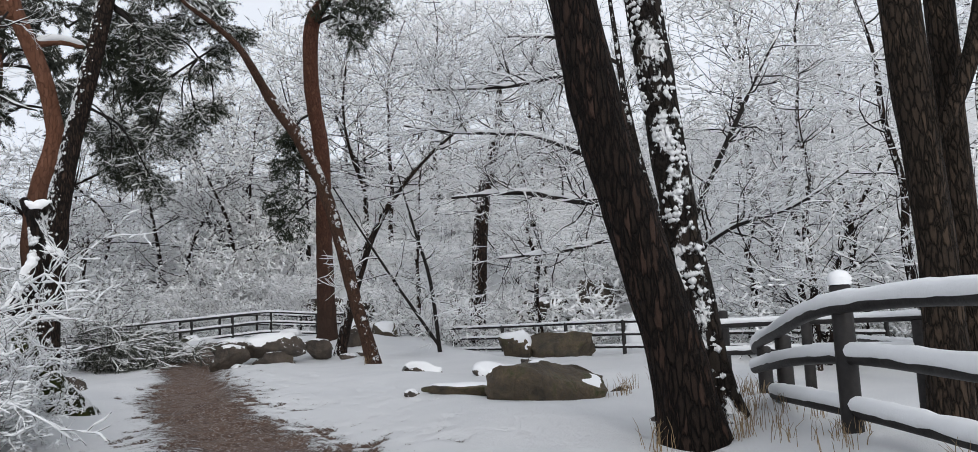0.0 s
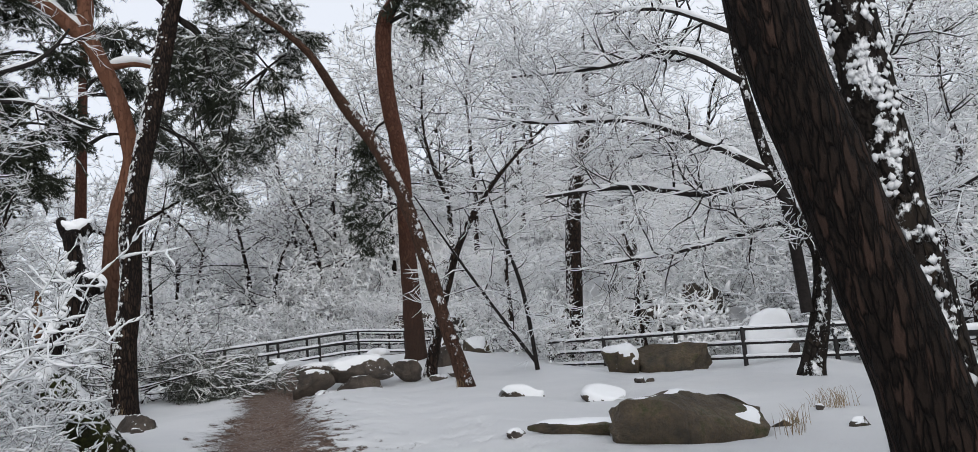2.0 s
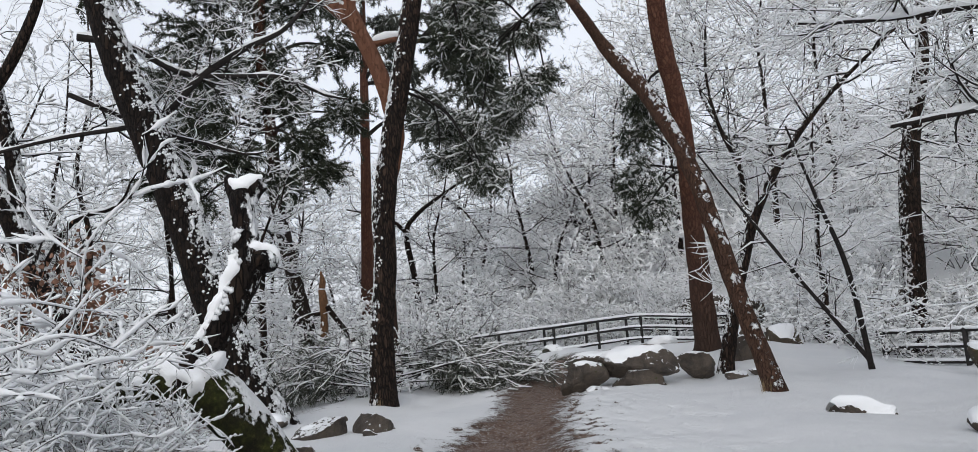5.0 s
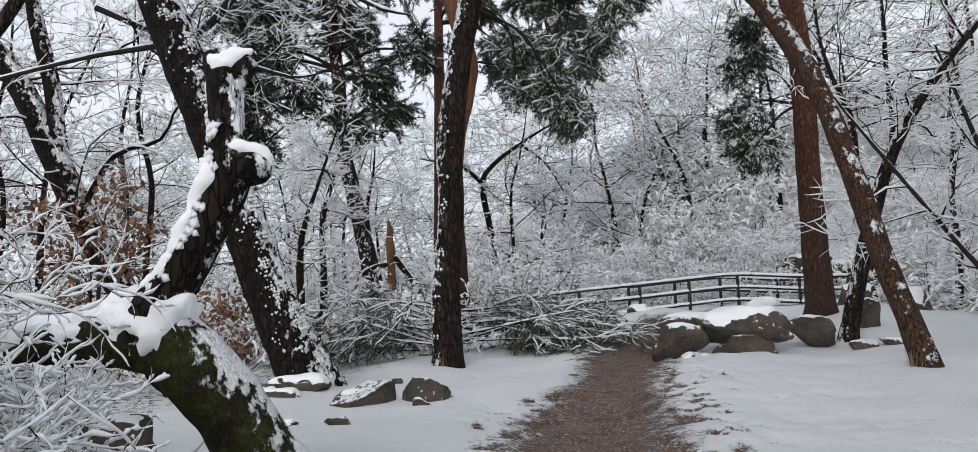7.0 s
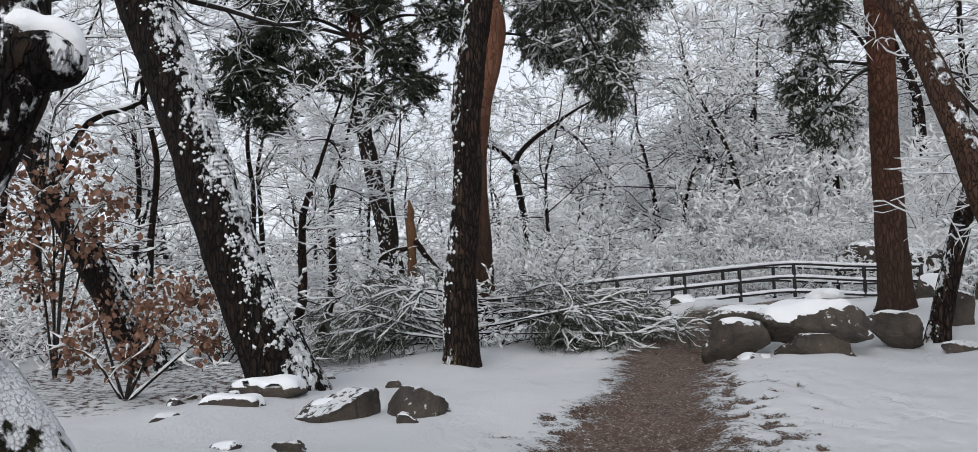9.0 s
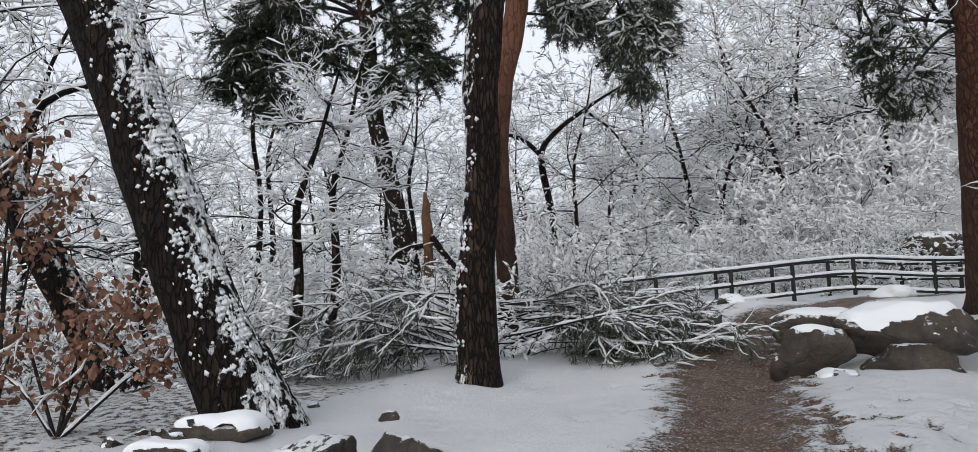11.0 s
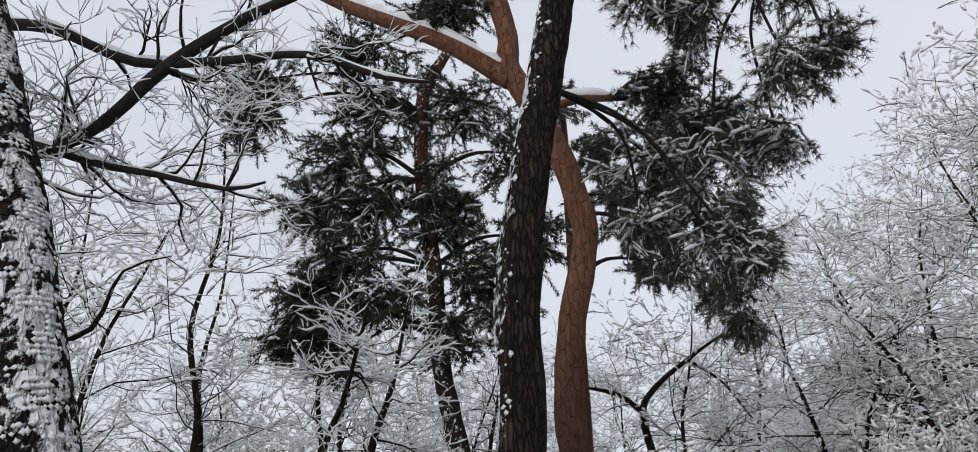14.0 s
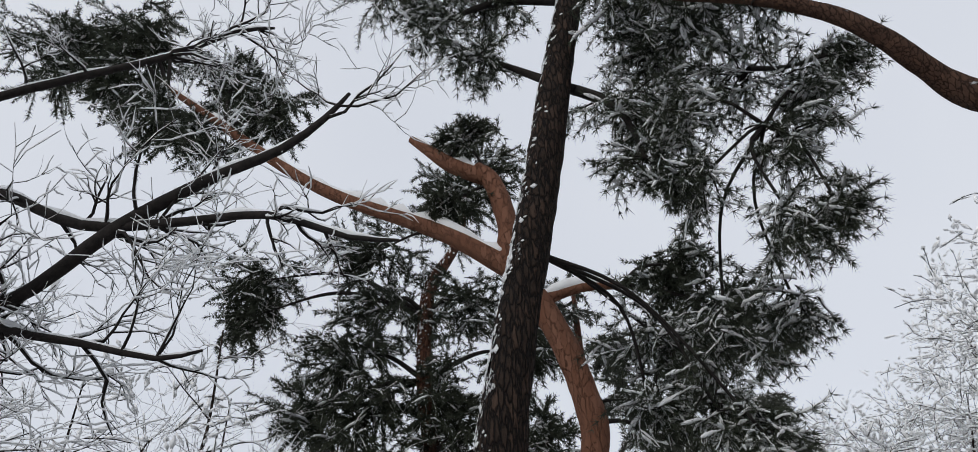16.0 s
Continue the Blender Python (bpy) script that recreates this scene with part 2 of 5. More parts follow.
twig_bark = plain_material("twig_bark", (0.008, 0.0065, 0.006), (0.026, 0.021, 0.019), 14, 0.9)
pale_bark = plain_material("grey_brown_bark", (0.035, 0.028, 0.024), (0.10, 0.08, 0.068), 9, 0.9, (1, 1, 0.3))
torn_wood = plain_material("torn_wood", (0.04, 0.022, 0.013), (0.20, 0.10, 0.045), 12, 0.8, (3, 3, 0.4))
needle_mat = plain_material("pine_needles", (0.018, 0.024, 0.016), (0.055, 0.062, 0.040), 3, 0.7)
dull_needle = plain_material("snow_dusted_needles", (0.035, 0.040, 0.030), (0.12, 0.125, 0.105), 3, 0.8)
leaf_mat = plain_material("dry_oak_leaf", (0.11, 0.056, 0.036), (0.26, 0.142, 0.096), 5, 0.8)
grass_mat = plain_material("dry_grass", (0.16, 0.11, 0.06), (0.34, 0.25, 0.15), 6, 0.9)
rail_mat = plain_material("dark_stained_rail", (0.012, 0.011, 0.011), (0.032, 0.029, 0.028), 8, 0.6, (1, 1, 1))
boulder_mat = rock_material("tan_boulder", (0.028, 0.022, 0.013), (0.15, 0.108, 0.060), 0.35, 0.0)
dark_rock = rock_material("dark_boulder", (0.020, 0.015, 0.012), (0.125, 0.096, 0.072), 0.10, 0.20)
mossy_rock = rock_material("mossy_boulder", (0.015, 0.013, 0.010), (0.045, 0.038, 0.026), 0.75, 0.15)
moss_bark = bark_material("mossy_bark", (0.006, 0.006, 0.004), (0.026, 0.022, 0.014), (0.045, 0.038, 0.020), (46, 46, 34), seam=0.05, snow=0.30, wind=(0.55, 0.45, 0.75), moss=0.55)
ground_mat = ground_material()


# ---- mesh tools ----
def mesh_np(name, verts, faces, mat, smooth=True):
    """A mesh from arrays: faces is an (n, 3) or (n, 4) array."""
    me = bpy.data.meshes.new(name)
    verts, faces = np.asarray(verts, np.float32), np.asarray(faces, np.int32)
    k = faces.shape[1]
    me.vertices.add(len(verts))
    me.vertices.foreach_set("co", verts.ravel())
    me.loops.add(faces.size)
    me.loops.foreach_set("vertex_index", faces.ravel())
    me.polygons.add(len(faces))
    me.polygons.foreach_set("loop_start", np.arange(0, faces.size, k, dtype=np.int32))
    me.polygons.foreach_set("use_smooth", np.full(len(faces), smooth))
    me.update(calc_edges=True)
    me.validate()
    me.materials.append(mat)
    return me


def part(name, me, parent, label=""):
    ob = new(name, me)
    ob.parent = parent
    return tagged(ob, label)


def root(name, place, label, category, group=""):
    ob = new(name)
    ob.location = place
    ob.empty_display_size = 0.1
    return tagged(ob, label, category, group)


def smooth_line(pts, step):
    """A Catmull-Rom line through points (x, y, z, r), resampled at about the given step."""
    p = np.array(pts, float)
    p = np.vstack([2 * p[0] - p[1], p, 2 * p[-1] - p[-2]])
    p[:, 3] = np.maximum(p[:, 3], 0.003)
    out = []
    for i in range(1, len(p) - 2):
        n = max(2, int(np.linalg.norm(p[i + 1, :3] - p[i, :3]) / step))
        t = np.linspace(0, 1, n, endpoint=False)[:, None]
        a, b, c, d = p[i - 1], p[i], p[i + 1], p[i + 2]
        out.append(0.5 * (2 * b + (c - a) * t + (2 * a - 5 * b + 4 * c - d) * t**2 + (3 * b - a - 3 * c + d) * t**3))
    out.append(p[-2][None])
    return np.vstack(out)


def tube_arrays(lines, sides):
    """Tubes along lines, each an array of rows (x, y, z, r)."""
    vs, fs, base = [], [], 0
    ang = np.arange(sides) * 2 * np.pi / sides
    ca, sa = np.cos(ang), np.sin(ang)
    for q in lines:
        p, r = q[:, :3], q[:, 3]
        t = np.gradient(p, axis=0)
        t /= np.linalg.norm(t, axis=1)[:, None] + 1e-9
        ref = np.array([1.0, 0.13, 0.07]) if abs(t[:, 2]).mean() > 0.6 else np.array([0.05, 0.07, 1.0])
        u = np.cross(t, ref)
        u /= np.linalg.norm(u, axis=1)[:, None] + 1e-9
        w = np.cross(t, u)
        ring = p[:, None] + r[:, None, None] * (ca[None, :, None] * u[:, None] + sa[None, :, None] * w[:, None])
        vs.append(ring.reshape(-1, 3))
        n = len(p)
        i, j = np.meshgrid(np.arange(n - 1), np.arange(sides), indexing="ij")
        a, b = base + i * sides + j, base + i * sides + (j + 1) % sides
        fs.append(np.stack([a, b, b + sides, a + sides], -1).reshape(-1, 4))
        base += n * sides
    return np.vstack(vs), np.vstack(fs)


def tubes(name, lines, sides, mat):
    v, f = tube_arrays(lines, sides)
    return mesh_np(name, v, f, mat)


def snow_lines(lines, depth, rng, keep=0.0, grow_with=0.7, uneven=(0.35, 1.45)):
    """Ridges of snow that lie along the upper side of lines; steep stretches hold little."""
    out = []
    for q in lines:
        t = np.gradient(q[:, :3], axis=0)
        t /= np.linalg.norm(t, axis=1)[:, None] + 1e-9
        flat = np.sqrt(np.clip(1 - t[:, 2] ** 2, 0, 1))
        s = (depth + grow_with * q[:, 3]) * np.clip(flat * 1.25 - 0.15, keep, 1) * rng.uniform(*uneven, len(q))
        s[0] *= 0.5
        s[-1] *= 0.4
        o = q.copy()
        o[:, 2] += q[:, 3] * 0.75 + s * 0.35
        o[:, 3] = np.maximum(s, 0.002)
        out.append(o)
    return out


def flake_arrays(lines, per, size, rng):
    """Flat clumps of snow that lie along twigs: each a small lens, longer than wide."""
    ball = np.array([(1, 0, 0), (0, 1, 0), (-1, 0, 0), (0, -1, 0), (0, 0, 1), (0, 0, -0.6)], float)
    fan = np.array([(0, 1, 4), (1, 2, 4), (2, 3, 4), (3, 0, 4), (1, 0, 5), (2, 1, 5), (3, 2, 5), (0, 3, 5)])
    vs = []
    for q in lines:
        f = rng.uniform(0.08, 0.999, per) * (len(q) - 1)
        i = f.astype(int)
        d = q[i + 1, :3] - q[i, :3]
        p = q[i, :3] + d * (f - i)[:, None]
        p[:, 2] += q[i, 3] * 0.6
        d[:, 2] *= 0.7
        d /= np.linalg.norm(d, axis=1)[:, None] + 1e-9
        w = np.stack([-d[:, 1], d[:, 0], rng.normal(0, 0.25, per)], 1)
        w /= np.linalg.norm(w, axis=1)[:, None] + 1e-9
        u = np.cross(d, w)
        s = size * rng.uniform(0.45, 1.5, (per, 1))
        a, b, c = s * rng.uniform(0.8, 1.9, (per, 1)), s * rng.uniform(0.4, 0.8, (per, 1)), s * rng.uniform(0.28, 0.45, (per, 1))
        vs.append((p[:, None] + ball[None, :, :1] * (a * d)[:, None] + ball[None, :, 1:2] * (b * w)[:, None] + (ball[None, :, 2:] + 0.4) * (c * u * np.sign(u[:, 2:]))[:, None]).reshape(-1, 3))
    v = np.vstack(vs)
    n = len(v) // 6
    return v, (fan[None] + 6 * np.arange(n)[:, None, None]).reshape(-1, 3)


def unit(v):
    return v / (np.linalg.norm(v) + 1e-9)


def grow(rng, p, d, length, r, level, top, out, kids, spread=0.9, up=0.05, wiggle=0.22, shrink=0.62, steps=5):
    """Branches on branches: appends (level, line)."""
    n = max(3, steps - level)
    pts, q, v = [np.append(p, r)], np.array(p, float), unit(np.array(d, float))
    for i in range(n):
        v = unit(v + rng.normal(0, wiggle, 3) + np.array([0, 0, up]))
        q = q + v * length / n
        pts.append(np.append(q, r * (1 - 0.75 * (i + 1) / n)))
    line = np.array(pts)
    out.append((level, line))
    if level >= top:
        return
    for k in range(kids[level]):
        f = rng.uniform(0.22, 1.0) if level else rng.uniform(0.3, 1.0)
        i = min(int(f * n), n - 1)
        at = line[i] + (line[i + 1] - line[i]) * (f * n - i)
        along = unit(line[i + 1, :3] - line[i, :3])
        side = unit(np.cross(along, rng.normal(0, 1, 3)))
        side[2] *= 0.6
        nd = unit(along * rng.uniform(0.45, 0.9) + side * spread)
        grow(rng, at[:3], nd, length * shrink * rng.uniform(0.65, 1.15), max(at[3] * 0.62, 0.004), level + 1, top, out, kids, spread, up, wiggle, shrink, steps)


# ---- ground ----
TRAIL = [(1.1, -4.0), (0.7, 2.0), (-0.2, 6.4), (-2.2, 9.4), (-3.9, 11.7), (-5.4, 14.2), (-7.3, 17.7), (-9.3, 21.3), (-10.9, 24.2), (-12.0, 28.0), (-11.6, 31.5), (-10.0, 34.2)]


def ease(v, a, b):
    t = np.clip((v - a) / (b - a), 0, 1)
    return t * t * (3 - 2 * t)


def trail_distance(x, y):
    d = np.full(np.shape(x), 1e9)
    for (ax, ay), (bx, by) in zip(TRAIL, TRAIL[1:]):
        ux, uy = bx - ax, by - ay
        t = np.clip(((x - ax) * ux + (y - ay) * uy) / (ux * ux + uy * uy), 0, 1)
        d = np.minimum(d, np.hypot(x - ax - t * ux, y - ay - t * uy))
    return d


def ground_z(x, y):
    x, y = np.asarray(x, float), np.asarray(y, float)
    z = 0.62 * ease(y, 22, 32) * ease(-x, 3, 8) - 0.2 * ease(y, 17, 24) * ease(x, -4, 0)
    z = z + 0.16 * ease(x, 1.6, 2.6) * (1 - ease(y, 11, 14)) - 1.3 * ease(x, 2.9, 6.5) * (1 - ease(y, 16, 30))
    z = z - 0.08 * (1 - ease(y, 4, 9))
    h = y - 39 + 0.35 * (x + 12)
    z = z - 0.9 * ease(h, -4.5, -1.5) * (1 - ease(h, 0, 4)) * ease(x, -12, -9)
    z = z + (np.clip(h, 0, 26) * 0.52 + np.clip(h - 26, 0, 60) * 0.2)
    z = z + 0.07 * np.sin(0.9 * x + 1.3) * np.sin(0.7 * y) + 0.05 * np.sin(2.1 * x + 0.8 * y)
    return z


def gz(x, y):
    return float(ground_z(x, y))


def axis(lo, hi, step, far):
    a = list(np.arange(lo, hi, step))
    s, left, right = step, [], []
    p = lo
    while p > -far:
        s *= 1.16
        p -= s
        left.append(p)
    s, p = step, a[-1]
    while p < far:
        s *= 1.16
        p += s
        right.append(p)
    return np.array(left[::-1] + a + right)


gx, gy = axis(-13, 3.5, 0.07, 1500), axis(6, 25, 0.07, 1500)
X, Y = np.meshgrid(gx, gy)
Z = ground_z(X, Y)
dist = trail_distance(X, Y)
rough = np.array([noise.noise((a * 1.1, b * 1.1, 0)) * 0.6 + noise.noise((a * 3.3, b * 3.3, 5)) * 0.25 for a, b in zip(X.ravel(), Y.ravel())]).reshape(X.shape)
Z = Z + 0.065 * rough * np.clip(dist / 1.2, 0.35, 1)
wobble = 0.46 + 0.18 * np.sin(Y * 0.9) + 0.3 * rough
Z = Z - 0.045 * (1 - ease(dist, wobble - 0.25, wobble + 0.2))
dirt = np.clip(1.0 - dist / (wobble + 0.72), 0, 1)
dirt = dirt * (0.58 + 0.34 * ease(Y, 6, 12))
# footprints beside the trail
fr = np.random.default_rng(4)
prints = np.zeros_like(Z)
for i in range(760):
    k = fr.integers(2, len(TRAIL) - 3)
    f = fr.uniform()
    px = TRAIL[k][0] + f * (TRAIL[k + 1][0] - TRAIL[k][0]) + fr.normal(0.7, 1.0)
    py = TRAIL[k][1] + f * (TRAIL[k + 1][1] - TRAIL[k][1]) + fr.normal(0.2, 0.7)
    a = math.atan2(3.4, -1.9) + fr.normal(0, 0.4)
    i0, i1 = np.searchsorted(gx, (px - 0.3, px + 0.3))
    j0, j1 = np.searchsorted(gy, (py - 0.3, py + 0.3))
    lx, ly = X[j0:j1, i0:i1] - px, Y[j0:j1, i0:i1] - py
    u, w = lx * math.cos(a) + ly * math.sin(a), -lx * math.sin(a) + ly * math.cos(a)
    prints[j0:j1, i0:i1] = np.maximum(prints[j0:j1, i0:i1], np.exp(-((u / 0.14) ** 2 + (w / 0.065) ** 2) ** 2))
Z = Z - 0.06 * prints
dirt = np.clip(dirt + 0.62 * prints * (1 - ease(dist, 0.8, 2.6)), 0, 1)
litter = ease(-X, 9.0, 13.5) * (1 - ease(-X, 18, 24)) * (1 - ease(Y, 18, 24)) * ease(Y, 8, 13) * 0.75 + 0.5 * ease(X, 1.9, 2.4) * (1 - ease(X, 3.4, 4.2)) * ease(Y, 6, 7) * (1 - ease(Y, 13, 15))
idx = np.arange(X.size).reshape(X.shape)
quads = np.stack([idx[:-1, :-1], idx[:-1, 1:], idx[1:, 1:], idx[1:, :-1]], -1).reshape(-1, 4)
ground_me = mesh_np("ground", np.stack([X, Y, Z], -1).reshape(-1, 3), quads, ground_mat)
for key, val in (("dirt", dirt), ("litter", litter)):
    ground_me.attributes.new(key, "FLOAT", "POINT").data.foreach_set("value", val.ravel().astype(np.float32))
tagged(new("ground", ground_me), "snow-covered woodland ground with a trodden earth trail", "ground", kind="structure")


# ---- rocks ----
def rock(place, size, seed, mat, label, turn=0, cap=0.07, keep=0.45, sink=0.2, flat=0.0, name="boulder", cuts=5):
    """A weathered boulder with flattened faces, and the snow that lies on it."""
    rng = np.random.default_rng(seed)
    bm = bmesh.new()
    bmesh.ops.create_icosphere(bm, subdivisions=4, radius=1.0)
    planes = [(unit(rng.normal(0, 1, 3) * np.array([1, 1, 0.6])), rng.uniform(0.55, 0.82)) for _ in range(cuts + 4)]
    off = Vector(rng.uniform(-50, 50, 3))
    for v in bm.verts:
        c = np.array(v.co)
        c = c / (np.abs(c) ** 4.5).sum() ** (1 / 4.5)
        for pn, pd in planes:
            e = c @ pn - pd
            if e > 0:
                c = c - pn * e * 0.99
        if flat:
            c[2] = min(c[2], flat + 0.12 * c[2])
        k = 1 + 0.10 * noise.noise(Vector(c) * 1.6 + off) + 0.08 * noise.noise(Vector(c) * 4.5 + off) + 0.045 * noise.noise(Vector(c) * 11 + off)
        v.co = Vector((c[0] * k * size[0], c[1] * k * size[1], c[2] * k * size[2]))
    bm.normal_update()
    thing = root(name, (place[0], place[1], place[2]), label, "rock")
    thing.rotation_euler[2] = radians(turn)
    me = bpy.data.meshes.new("stone")
    bm.to_mesh(me)
    me.polygons.foreach_set("use_smooth", np.full(len(me.polygons), True))
    me.materials.append(mat)
    part("stone", me, thing)
    if cap > 0:
        bmesh.ops.delete(bm, geom=[f for f in bm.faces if f.normal.z < keep - 0.55], context="FACES")
        seen, best = set(), []
        for v0 in bm.verts:
            if v0 in seen:
                continue
            patch, todo = [], [v0]
            seen.add(v0)
            while todo:
                a = todo.pop()
                patch.append(a)
                for e in a.link_edges:
                    o = e.other_vert(a)
                    if o not in seen:
                        seen.add(o)
                        todo.append(o)
            if len(patch) > len(best):
                best = patch
        best = set(best)
        bmesh.ops.delete(bm, geom=[v for v in bm.verts if v not in best], context="VERTS")
        lift = {}
        for v in bm.verts:
            t = min(max((v.normal.z + 0.35 * noise.noise(v.co * 3.5 + off) - keep + 0.15) / 0.45, 0), 1)
            t = t * t * (3 - 2 * t)
            lift[v] = (cap + 0.03) * t * (0.85 + 0.4 * noise.noise(v.co * 4 + off)) - 0.03
        for v, h in lift.items():
            v.co = v.co + Vector((v.normal.x * h * 0.4, v.normal.y * h * 0.4, h))
        bmesh.ops.smooth_vert(bm, verts=[v for v in bm.verts if v.is_boundary], factor=0.6, use_axis_x=True, use_axis_y=True, use_axis_z=True)
        for _ in range(3):
            bmesh.ops.smooth_vert(bm, verts=bm.verts, factor=0.5, use_axis_x=True, use_axis_y=True, use_axis_z=True)
        sm = bpy.data.meshes.new("snow_cap")
        bm.to_mesh(sm)
        sm.polygons.foreach_set("use_smooth", np.full(len(sm.polygons), True))
        sm.materials.append(snow_mat)
        part("snow_cap", sm, thing, "fresh snow lying on the stone")
    bm.free()
    return thing


rock((0.22, 12.62, 0.08), (0.74, 0.5, 0.47), 3, boulder_mat, "large tan boulder with a sloping flat face in the snow", 6, 0.045, 0.86, cuts=4, flat=0.72)
rock((-0.95, 13.2, 0.06), (0.62, 0.26, 0.11), 5, boulder_mat, "long low tan stone half buried in snow", -5, 0.03, 0.85)
rock((-1.55, 26.2, 0.02), (0.52, 0.45, 0.42), 8, boulder_mat, "rounded tan boulder under a thick snow cap", 10, 0.13, 0.2)
rock((-0.15, 26.0, 0.0), (1.1, 0.6, 0.48), 11, boulder_mat, "wide tan boulder in front of the far fence", -5, 0.04, 0.8, cuts=3)
rock((-2.9, 19.3, -0.04), (0.45, 0.24, 0.14), 13, dark_rock, "dark flat stone mostly hidden under snow", 6, 0.09, 0.1)
rock((-1.1, 17.6, -0.08), (0.40, 0.35, 0.2), 14, dark_rock, "small stone buried under smooth snow", 6, 0.10, -0.2)
rock((-9.05, 22.85, 0.20), (0.52, 0.45, 0.38), 21, dark_rock, "blocky dark boulder at the trail's edge, snow on top", 45, 0.05, 0.75, flat=0.8)
rock((-8.0, 23.68, 0.50), (0.86, 0.55, 0.32), 22, dark_rock, "broad dark slab of rock under thick snow", 44, 0.15, 0.72, flat=0.7)
rock((-7.95, 23.38, 0.06), (0.60, 0.40, 0.28), 23, dark_rock, "brown stone that carries the snowy slab", 40, 0.02, 0.9)
rock((-8.6, 22.62, -0.02), (0.30, 0.22, 0.13), 24, dark_rock, "small flat-topped stone by the boulders", 42, 0.035, 0.7, flat=0.7)
rock((-9.7, 24.9, 0.36), (0.80, 0.5, 0.34), 25, dark_rock, "low rounded boulder behind the blocky one", 48, 0.05, 0.65)
rock((-7.15, 25.0, 0.30), (0.50, 0.38, 0.30), 26, dark_rock, "grey angular boulder beside the slab", 35, 0.04, 0.75)
rock((-6.75, 26.8, 0.45), (0.28, 0.28, 0.42), 27, dark_rock, "upright grey stone near the red pine", 60, 0.05, 0.6)
rock((-6.3, 24.6, 0.10), (0.30, 0.18, 0.09), 28, dark_rock, "flat dark stepping stone in the snow", 30, 0.03, 0.8)
rock((-5.75, 24.9, 0.10), (0.34, 0.16, 0.09), 29, dark_rock, "flat dark stepping stone in the snow", 35, 0.03, 0.8)
rock((-13.9, 30.0, 0.48), (0.42, 0.36, 0.30), 31, mossy_rock, "mossy boulder with a snow cap before the bridge rail", 0, 0.11, 0.5)
rock((-12.6, 26.6, 0.36), (0.30, 0.26, 0.26), 32, dark_rock, "small dark boulder at the trail's far edge", 20, 0.06, 0.6)
rock((-8.3, 31.6, 0.70), (0.55, 0.5, 0.45), 33, dark_rock, "dark boulder behind the red pine", 20, 0.08, 0.5)
rock((-6.9, 31.6, 0.5), (0.7, 0.5, 0.5), 34, boulder_mat, "tan boulder near the rail's end", 60, 0.08, 0.5)
rock((-11.2, 32.2, 0.62), (0.6, 0.42, 0.24), 35, snow_mat, "boulder wholly buried in snow by the bridge", 0, 0.08, 0.2)
rock((2.5, 28.2, -0.1), (0.95, 0.7, 1.15), 36, dark_rock, "tall boulder wholly capped in white snow", 0, 0.16, -0.05)
rock((-9.42, 15.62, -0.02), (0.52, 0.32, 0.30), 41, dark_rock, "dark split boulder flecked with snow", 38, 0.03, 0.9, cuts=6)
rock((-8.83, 16.02, 0.02), (0.30, 0.28, 0.32), 42, dark_rock, "dark rounded half of a split boulder", 30, 0.02, 0.93)
rock((-10.75, 15.15, 0.0), (0.36, 0.2, 0.16), 43, dark_rock, "low dark stone with a snow top", 35, 0.06, 0.5)
rock((-10.45, 14.35, -0.02), (0.22, 0.17, 0.14), 44, dark_rock, "small dark stone with a snow top", 60, 0.04, 0.6)
rock((-11.0, 15.75, 0.06), (0.42, 0.24, 0.17), 45, dark_rock, "dark stone under drifted snow beside the leaning trunk", 40, 0.09, 0.4)
rock((-6.75, 11.42, 0.24), (0.46, 0.30, 0.36), 51, boulder_mat, "brown boulder below the mossy log", 40, 0.03, 0.85)
rock((-6.35, 11.55, 0.06), (0.16, 0.13, 0.12), 54, dark_rock, "small dark stone beside the mossy log", 10, 0.03, 0.7)
for k, (px, py, sx, sz) in enumerate(((5.6, 33.5, 1.5, 1.0), (8.0, 32.5, 1.6, 1.3), (10.5, 31.5, 1.5, 1.0), (-1.0, 37.0, 1.6, 1.0), (0.9, 36.6, 1.2, 1.4), (-5.0, 38.5, 1.3, 0.8), (-10.6, 39.5, 1.6, 0.9), (-12.6, 40.5, 1.3, 0.8), (12.5, 29.5, 1.6, 1.2))):
    rock((px, py, gz(px, py) + sz * 0.35), (sx, 0.9, sz), 60 + k, dark_rock, "dark ledge of rock in the stream bank under snow", 20 * k, 0.10, 0.6, name="rock_ledge")
rr = np.random.default_rng(77)
for k in range(22):
    px, py = rr.uniform(-13, -7.5), rr.uniform(13.5, 18.5)
    if k > 12:
        px, py = rr.uniform(-3, 2.5), rr.uniform(10, 20)
    s = rr.uniform(0.05, 0.11)
    rock((px, py, gz(px, py) + 0.01), (s * 1.5, s, s * 0.7), 100 + k, dark_rock, "small dark stone poking out of the snow", rr.uniform(0, 180), 0.015, 0.7, name="small_stone")


